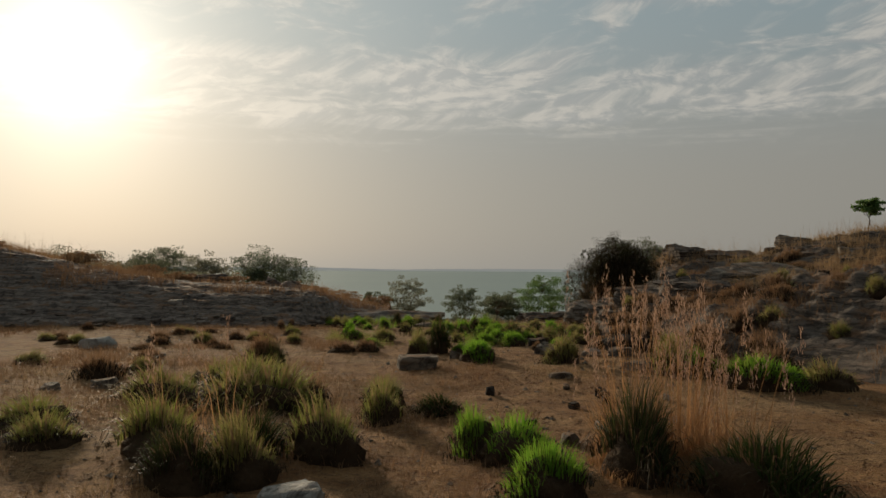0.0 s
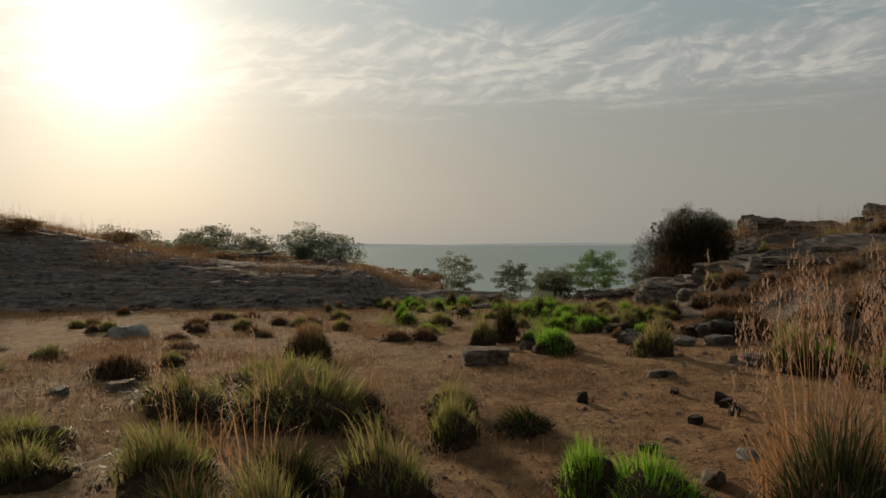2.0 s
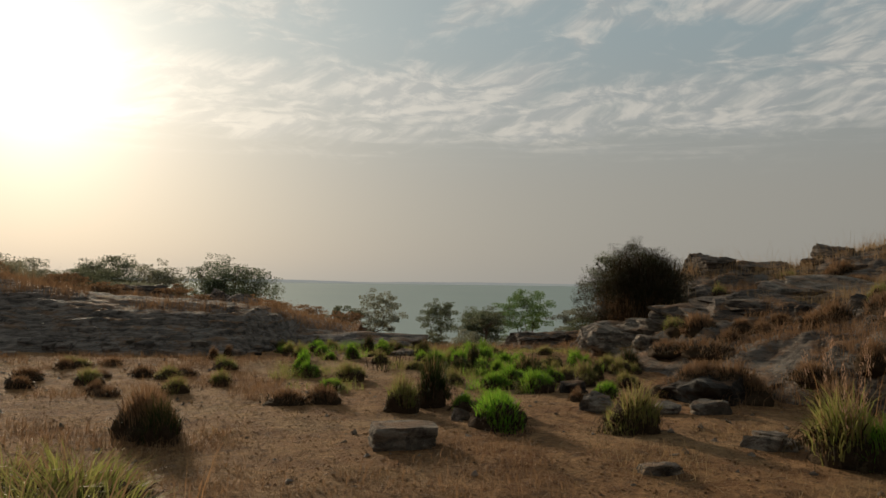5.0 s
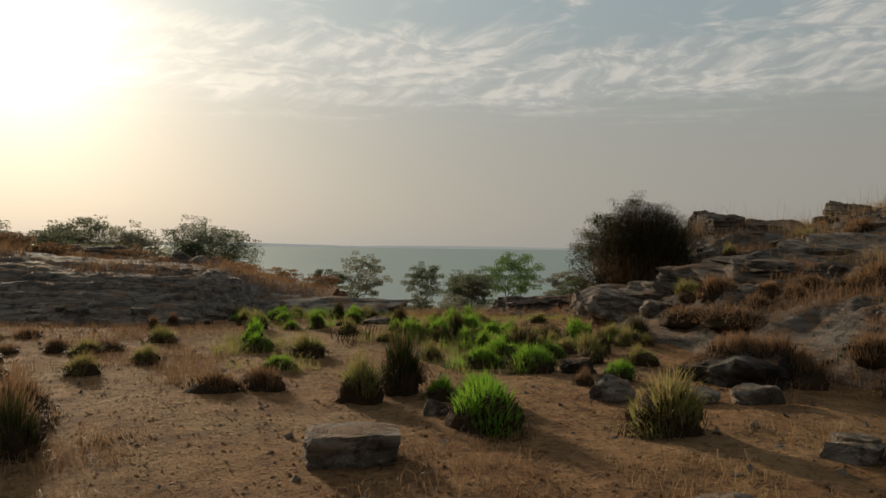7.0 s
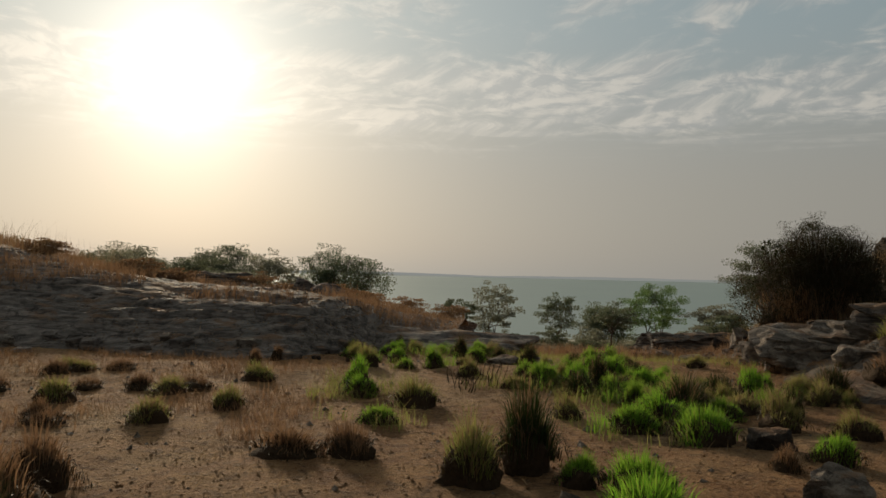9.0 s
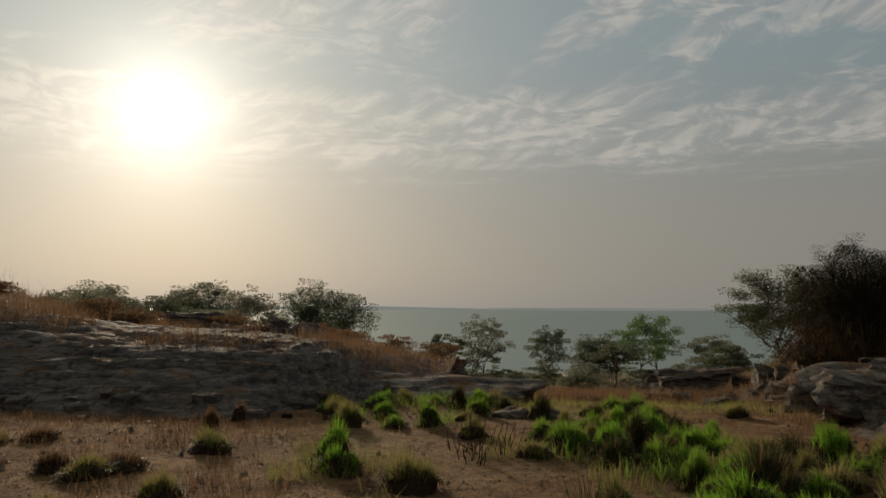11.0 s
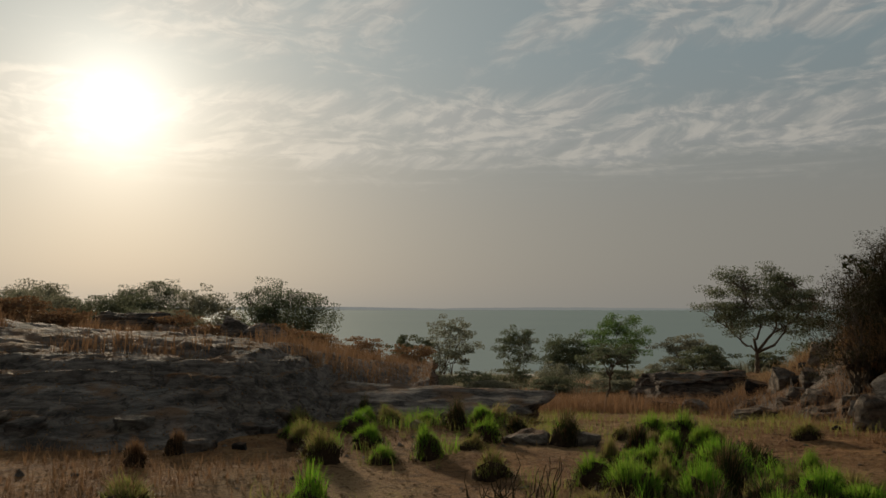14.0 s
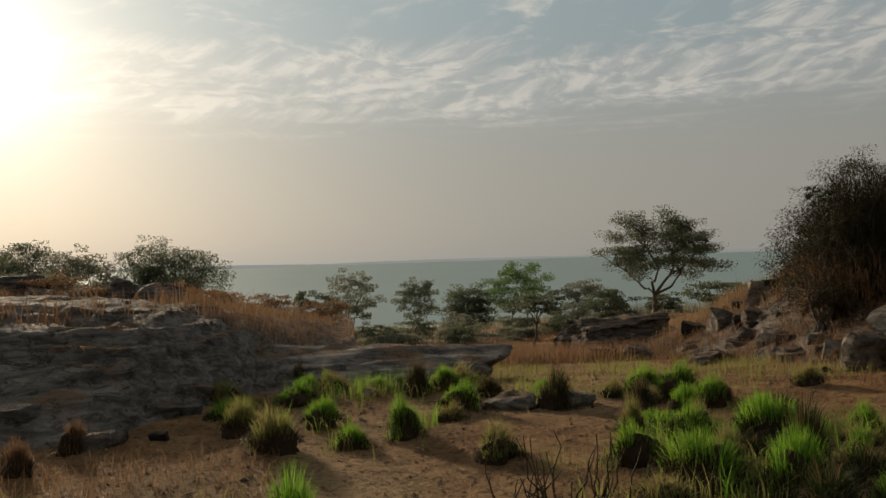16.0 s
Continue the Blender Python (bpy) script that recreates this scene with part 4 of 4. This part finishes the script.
# ---- tall dry grass ----
def reed_clump(x, y, stems, height, radius, seed, label, seeds=True):
    """Tall dry stalks with feathery seed heads above a dark tangled base."""
    rng = np.random.default_rng(seed)
    root = tagged(new("reed_grass"), label, "grass")
    root.location = on_ground(x, y)
    a, d = rng.uniform(0, 2 * math.pi, stems), np.sqrt(rng.uniform(0, 1, stems))
    at = np.stack([np.cos(a) * d * radius, np.sin(a) * d * radius, np.full(stems, -0.05)], -1)
    length, lean = height * rng.uniform(0.55, 1.05, stems), np.abs(rng.normal(0.1, 0.13, stems)) + d * 0.12
    v, f = strips(at, a, lean, length, np.full(stems, 0.008), 4, rng)
    part_mesh("stalk_tuft", mesh_of("stalk_tuft", v, f, M_REED), root)
    if seeds:
        tip = v.reshape(stems, -1, 3)[:, -1]
        n = 30
        c = np.repeat(tip, n, 0) - np.array([0, 0, 1.0]) * (np.tile(np.arange(n), stems) / n * 0.34)[:, None] * rng.uniform(0.6, 1.2, (len(tip) * n, 1)) + rng.normal(0, 0.012, (len(tip) * n, 3))
        v, f = strips(c, rng.uniform(0, 6.28, len(c)), rng.uniform(0.2, 0.9, len(c)), rng.uniform(0.03, 0.06, len(c)), np.full(len(c), 0.007), 2, rng)
        part_mesh("seed_head", mesh_of("seed_head", v, f, M_SEED), root, "feathery pinkish-brown seed heads")
    n = stems * 6
    a, d = rng.uniform(0, 2 * math.pi, n), np.sqrt(rng.uniform(0, 1, n))
    at = np.stack([np.cos(a) * d * radius * 1.2, np.sin(a) * d * radius * 1.2, np.full(n, -0.05)], -1)
    v, f = strips(at, a + rng.normal(0, 0.8, n), d * 0.4 + np.abs(rng.normal(0, 0.3, n)), height * 0.5 * rng.uniform(0.3, 1, n), np.full(n, 0.01), 3, rng)
    part_mesh("dry_leaf_tuft", mesh_of("dry_leaf_tuft", v, f, M_REED), root)
    return tagged(root, group="tall dry grass")


reed_clump(1.95, 6.5, 46, 1.65, 0.26, 301, "tall rust-brown dry grass with feathery seed heads")
reed_clump(2.3, 6.35, 44, 1.5, 0.28, 302, "tall rust-brown dry grass with feathery seed heads")
reed_clump(2.6, 6.0, 26, 1.25, 0.28, 303, "tall rust-brown dry grass with feathery seed heads")
reed_clump(4.15, 11.35, 14, 1.15, 0.25, 307, "dry stalks standing in a yellow-green tussock")
reed_clump(-1.7, 7.2, 6, 1.4, 0.25, 304, "few thin dry stalks with seed heads")
reed_clump(-2.3, 7.6, 5, 1.3, 0.25, 305, "few thin dry stalks with seed heads")
reed_clump(-1.2, 9.3, 10, 0.8, 0.2, 306, "short dry brown stalks", False)


def dead_stalks(x, y, stems, height, seed):
    """Stiff dark stalks left standing from last year's grass."""
    rng = np.random.default_rng(seed)
    root = tagged(new("dead_stalk_clump"), "stiff dark dead stalks standing in red earth", "grass", "dead stalks")
    root.location = on_ground(x, y)
    for k in range(stems):
        a, r = rng.uniform(0, 6.28), rng.uniform(0, 0.16)
        tip = Vector((math.cos(a), math.sin(a), 0)) * (r + rng.uniform(0.02, 0.2)) + Vector((0, 0, height * rng.uniform(0.5, 1.1)))
        pts, rad = limb(rng, (math.cos(a) * r, math.sin(a) * r, -0.04), tip, 0.008, 0.003, 0.08, 4)
        v, f = tube(pts, rad, 4)
        part_mesh("stalk", mesh_of("stalk", [tuple(p) for p in v], f, M_THATCH), root)
    return root


for i, (x, y, h) in enumerate([(-0.22, 19.03, 0.25), (0.03, 18.91, 0.38), (0.28, 18.90, 0.34), (-0.06, 18.47, 0.30)]):
    dead_stalks(x, y, 9, h, 330 + i)
for i, (x, y, up) in enumerate([(4.2, 15.0, 0.2), (4.5, 15.1, 0.22), (4.75, 14.95, 0.16), (3.95, 15.15, 0.0), (4.95, 14.8, 0.0), (5.1, 15.2, 0.0), (4.3, 15.5, 0.0)]):
    tagged(put(dry, i % 4, x, y, 1.2, 1.2 + 0.2 * (i % 3), 1.7 * i, -up), group="dry grass round a boulder")

# ---- grass that nobody could count ----
def meadow(name, label, mat, count, box, length, width, seed, scale, lo, lean=0.5, seg=2, keep=None, category="grass", curve=1.7):
    """Loose grass over a stretch of land, thick and thin in patches."""
    rng = np.random.default_rng(seed)
    x, y = rng.uniform(box[0], box[1], count * 6), rng.uniform(box[2], box[3], count * 6)
    ok = fbm(x * scale, y * scale, seed) + rng.uniform(-0.05, 0.05, len(x)) > lo
    if keep is not None:
        ok &= keep(x, y)
    x, y = x[ok][:count], y[ok][:count]
    n = len(x)
    at = np.stack([x, y, top_z(x, y) - 0.02], -1)
    v, f = strips(at, rng.uniform(0, 6.28, n), np.abs(rng.normal(lean, 0.3, n)), rng.uniform(*length, n), np.full(n, width), seg, rng, curve)
    return tagged(new(name, mesh_of(name, v, f, mat)), label, category, kind="stuff")


def before_rock(x, y):
    return ground_z(x, y) > dome_z(x, y) - 0.02


def near_green(x, y, reach=0.15):
    """Close to the fresh tussocks, where new grass fills the gaps."""
    d = np.full(np.shape(x), 9.0)
    for q in GREEN:
        if q[1] > 15:
            d = np.minimum(d, np.hypot(x - q[0], y - q[1]) / (0.45 + q[2]))
    return d + (fbm(x * 2.2, y * 2.2, 77) - 0.5) * 2.0 < reach


def off_path(x, y):
    return (np.abs(x - 0.2) > 1.6) | (y > 20)


meadow("dry_litter", "fallen straw lying over the bare earth", M_STRAW, 52000, (-8, 6, 3.5, 26), (0.03, 0.16), 0.008, 401, 0.6, 0.38, 1.42, category="straw", curve=0.0)
meadow("dry_grass", "thin brown dry grass before the outcrop", M_RUST, 15000, (-14, -1.6, 12, 21.5), (0.05, 0.2), 0.008, 402, 0.7, 0.5, 0.6, keep=before_rock)
meadow("dry_grass", "brown dry grass on the outcrop's back", M_RUST, 26000, (-22, -1.5, 24, 44), (0.12, 0.5), 0.012, 403, 0.7, 0.54, 0.6)
meadow("dry_grass", "tall rust-brown grass on the slope to the lake", M_RUST, 46000, (-7, 16, 28, 62), (0.08, 0.36), 0.015, 404, 0.5, 0.46, 0.8)
meadow("dry_grass", "rust-brown knee-high grass beyond the green hollow", M_RUST, 9000, (0.3, 5.5, 28.5, 37), (0.25, 0.55), 0.013, 414, 0.5, 0.3, 0.35)
meadow("dry_grass", "straw and rust-brown grass between the rocks", M_RUST, 26000, (4.2, 15, 10, 32), (0.1, 0.36), 0.009, 405, 0.8, 0.55, 0.8)
meadow("tall_grass", "thin tall stalks along the hillside's brow", M_STRAW, 700, (8.5, 22, 27, 33), (0.5, 1.1), 0.007, 418, 0.9, 0.45, 0.35, 3)
meadow("tall_grass", "thin tall stalks on the crest of the outcrop", M_STRAW, 500, (-24, -10, 26, 34), (0.5, 1.1), 0.008, 419, 0.9, 0.45, 0.35, 3)
meadow("dry_grass", "dry grass on the brow of the hillside", M_STRAW, 20000, (7, 24, 20, 36), (0.15, 0.55), 0.012, 406, 0.6, 0.5, 0.5)
meadow("short_grass", "patchy yellow-green grass in the hollow", M_YELLOW, 7000, (-2.5, 5.5, 15.5, 25.5), (0.06, 0.3), 0.006, 407, 1.3, 0.4, 0.6, keep=lambda x, y: near_green(x, y, 0.5))
meadow("short_grass", "low yellow-green grass beyond the tussocks", M_YELLOW, 4500, (0.0, 5.2, 22, 28), (0.05, 0.22), 0.007, 417, 1.1, 0.5, 0.6)
meadow("short_grass", "fresh green grass in the hollow", M_GREEN, 8000, (-2.4, 5, 16, 25), (0.12, 0.34), 0.007, 408, 1.8, 0.3, 0.5, keep=lambda x, y: near_green(x, y) & ((x > 0.9) | (y > 20.5)))
meadow("dry_grass", "low brown grass round the tussocks", M_RUST, 18000, (-6.5, 1.4, 4.5, 12.5), (0.04, 0.2), 0.006, 415, 1.1, 0.53, 1.0)
meadow("dry_grass", "low rust-brown grass under the tall stalks", M_REED, 4000, (1.5, 3.1, 5.5, 7.1), (0.06, 0.25), 0.006, 416, 0.9, 0.42, 0.9)
meadow("short_grass", "thin dry grass round the tussocks", M_STRAW, 9000, (-7, 6, 4, 13), (0.05, 0.22), 0.006, 409, 0.8, 0.55, 1.0, keep=off_path)
meadow("scrub", "low grey-green scrub down to the lake", M_LEAF_HAZE, 16000, (-30, 40, 58, 104), (0.3, 1.1), 0.05, 410, 0.12, 0.45, 0.5, category="scrub")


def clods(name, label, count, box, size, mat, seed):
    """Crumbs of earth and gravel lying about."""
    rng = np.random.default_rng(seed)
    x, y = rng.uniform(box[0], box[1], count), rng.uniform(box[2], box[3], count)
    c = np.stack([x, y, top_z(x, y)], -1)
    s = size * rng.uniform(0.3, 1.0, count) ** 2
    shape = np.array([[1, 0, 0], [0, 1, 0], [-1, 0, 0], [0, -1, 0], [0, 0, 0.8], [0, 0, -0.8]])
    v = c[:, None] + shape[None] * s[:, None, None] * rng.uniform(0.6, 1.3, (count, 6, 1)) + rng.normal(0, 0.2, (count, 6, 3)) * s[:, None, None]
    tri = np.array([[0, 1, 4], [1, 2, 4], [2, 3, 4], [3, 0, 4], [1, 0, 5], [2, 1, 5], [3, 2, 5], [0, 3, 5]])
    f = ((np.arange(count) * 6)[:, None, None] + tri[None]).reshape(-1, 3)
    return tagged(new(name, mesh_of(name, v.reshape(-1, 3), f, mat, False)), label, "gravel", kind="stuff")


clods("earth_crumbs", "crumbs of red earth on the ground", 46000, (-7, 6, 3.5, 26), 0.017, M_SOIL, 420)
clods("gravel", "scattered small grey and dark stones", 1100, (-7, 7, 4, 26), 0.05, M_STONE, 421)

for i, (x, y) in enumerate([(3.11, 8.99), (2.38, 7.5), (2.74, 7.7)]):
    stone(x, y, 0.11, 0.07, 290 + i, M_PALE, "small pale stone on the earth")

# ---- more tussocks in the green hollow ----
rnd = random.Random(12)
for i in range(420):
    a, b = taken[rnd.randrange(len(taken))]
    x, y = a + rnd.gauss(0, 0.45), b + rnd.gauss(0, 0.6)
    if not (-2.4 < x < 5.2 and 16.5 < y < 27.5):
        continue
    if not near_green(np.array([x]), np.array([y]), 1.3)[0] or y < (21.2 if x < 0.9 else 16.2):
        continue
    if any(math.hypot(x - a, y - b) < 0.3 for a, b in taken):
        continue
    taken.append((x, y))
    kinds = (green, green, yellow, yellow, dark)[rnd.randrange(5)]
    tagged(put(kinds, rnd.randrange(len(kinds)), x, y, 0.35 + 0.75 * rnd.random() ** 1.5, rnd.uniform(0.45, 1.1), rnd.uniform(0, 6.28), 0.02), group="grass tussocks in the hollow")
for i in range(30):
    x, y = rnd.uniform(-9, -2.5), rnd.uniform(11, 20.5)
    if not before_rock(np.array([x]), np.array([y]))[0]:
        continue
    kinds = (yellow, dry, dry)[rnd.randrange(3)]
    tagged(put(kinds, rnd.randrange(len(kinds)), x, y, rnd.uniform(0.6, 1.1), rnd.uniform(0.5, 0.9), rnd.uniform(0, 6.28), 0.02), group="grass tussocks in the hollow")
for i in range(34):
    x, y = rnd.uniform(4.4, 12), rnd.uniform(11, 29)
    kinds = (yellow, dry, dry)[rnd.randrange(3)]
    tagged(put(kinds, rnd.randrange(len(kinds)), x, y, rnd.uniform(0.6, 1.2), rnd.uniform(0.7, 1.3), rnd.uniform(0, 6.28), 0.02), group="grass tussocks on the hillside")

for i in range(30):
    x, y = rnd.uniform(4.6, 16), rnd.uniform(12, 31)
    tagged(put(dry, rnd.randrange(len(dry)), x, y, rnd.uniform(1.0, 2.0), rnd.uniform(1.2, 2.2), rnd.uniform(0, 6.28), 0.02), group="grass tussocks on the hillside")

# ---- broken beds of the hillside ----
def slab(x, y, size, seed, turn, tilt=0.0, sink=0.1, mat=None):
    ob = stand(boulder("slab", size, seed, mat or M_HILL, "", 0.3, 9, 3), x, y, turn, sink, tilt)
    del ob["category"]
    ob.parent = hill
    return ob


def beds(x, y, w, n, seed, mat, lean=0.12):
    """Thin broken plates lying shingled one on another up the slope."""
    r = random.Random(seed)
    for k in range(n):
        px, py = x + r.uniform(-0.3, 0.3) * w, y + k * 0.9 / n * w * 0.5 + r.uniform(-0.1, 0.1)
        pw = w * r.uniform(0.35, 0.75)
        ob = slab(px, py, (pw, pw * r.uniform(0.5, 0.8), r.uniform(0.1, 0.24)), seed * 31 + k, r.uniform(-0.35, 0.35), lean + r.uniform(-0.2, 0.25), 0.06, mat)
        ob.location.z += 0.02 * k


beds(5.9, 21.3, 2.4, 12, 21, M_STONE, 0.25)
beds(7.6, 19.9, 3.2, 12, 22, M_HILL)
beds(9.8, 21.2, 3.4, 12, 23, M_STONE)
for i in range(100):
    x, y = rnd.uniform(4.9, 16), 12 + 19 * rnd.random() ** 0.6
    w = 0.14 + 0.55 * rnd.random() ** 2.4 * (0.6 if y < 16 else 1.0)
    slab(x, y, (w, w * rnd.uniform(0.5, 0.9), w * rnd.uniform(0.25, 0.55)), 510 + i, rnd.uniform(-0.6, 0.6), rnd.uniform(-0.1, 0.35), 0.1 * w, rnd.choice((M_HILL, M_HILL, M_STONE, M_BLACK)))

for i in range(70):
    x, y = rnd.uniform(4.2, 9.0), rnd.uniform(21.5, 30)
    w = 0.14 + 0.5 * rnd.random() ** 2
    slab(x, y, (w, w * rnd.uniform(0.6, 0.9), w * rnd.uniform(0.35, 0.7)), 810 + i, rnd.uniform(-0.8, 0.8), rnd.uniform(-0.1, 0.3), 0.1 * w, rnd.choice((M_HILL, M_STONE, M_BLACK)))

# ---- broken pieces along the outcrop ----
for i in range(34):
    x = rnd.uniform(-11, -2.4)
    y = float(ramp(x, [-13, -9, -6, -3.2, -2.4], [22.0, 21.5, 21.3, 21.2, 23.0])) + rnd.uniform(-0.6, 0.6)
    w = rnd.uniform(0.12, 0.38)
    ob = stand(boulder("rock_piece", (w, w * 0.7, w * rnd.uniform(0.25, 0.5)), 700 + i, rnd.choice((M_DOME, M_DOME, M_STONE)), "", 0.4, 9), x, y, rnd.uniform(-0.5, 0.5), 0.12 * w, rnd.uniform(0, 0.3))
    del ob["category"]
    ob.parent = dome
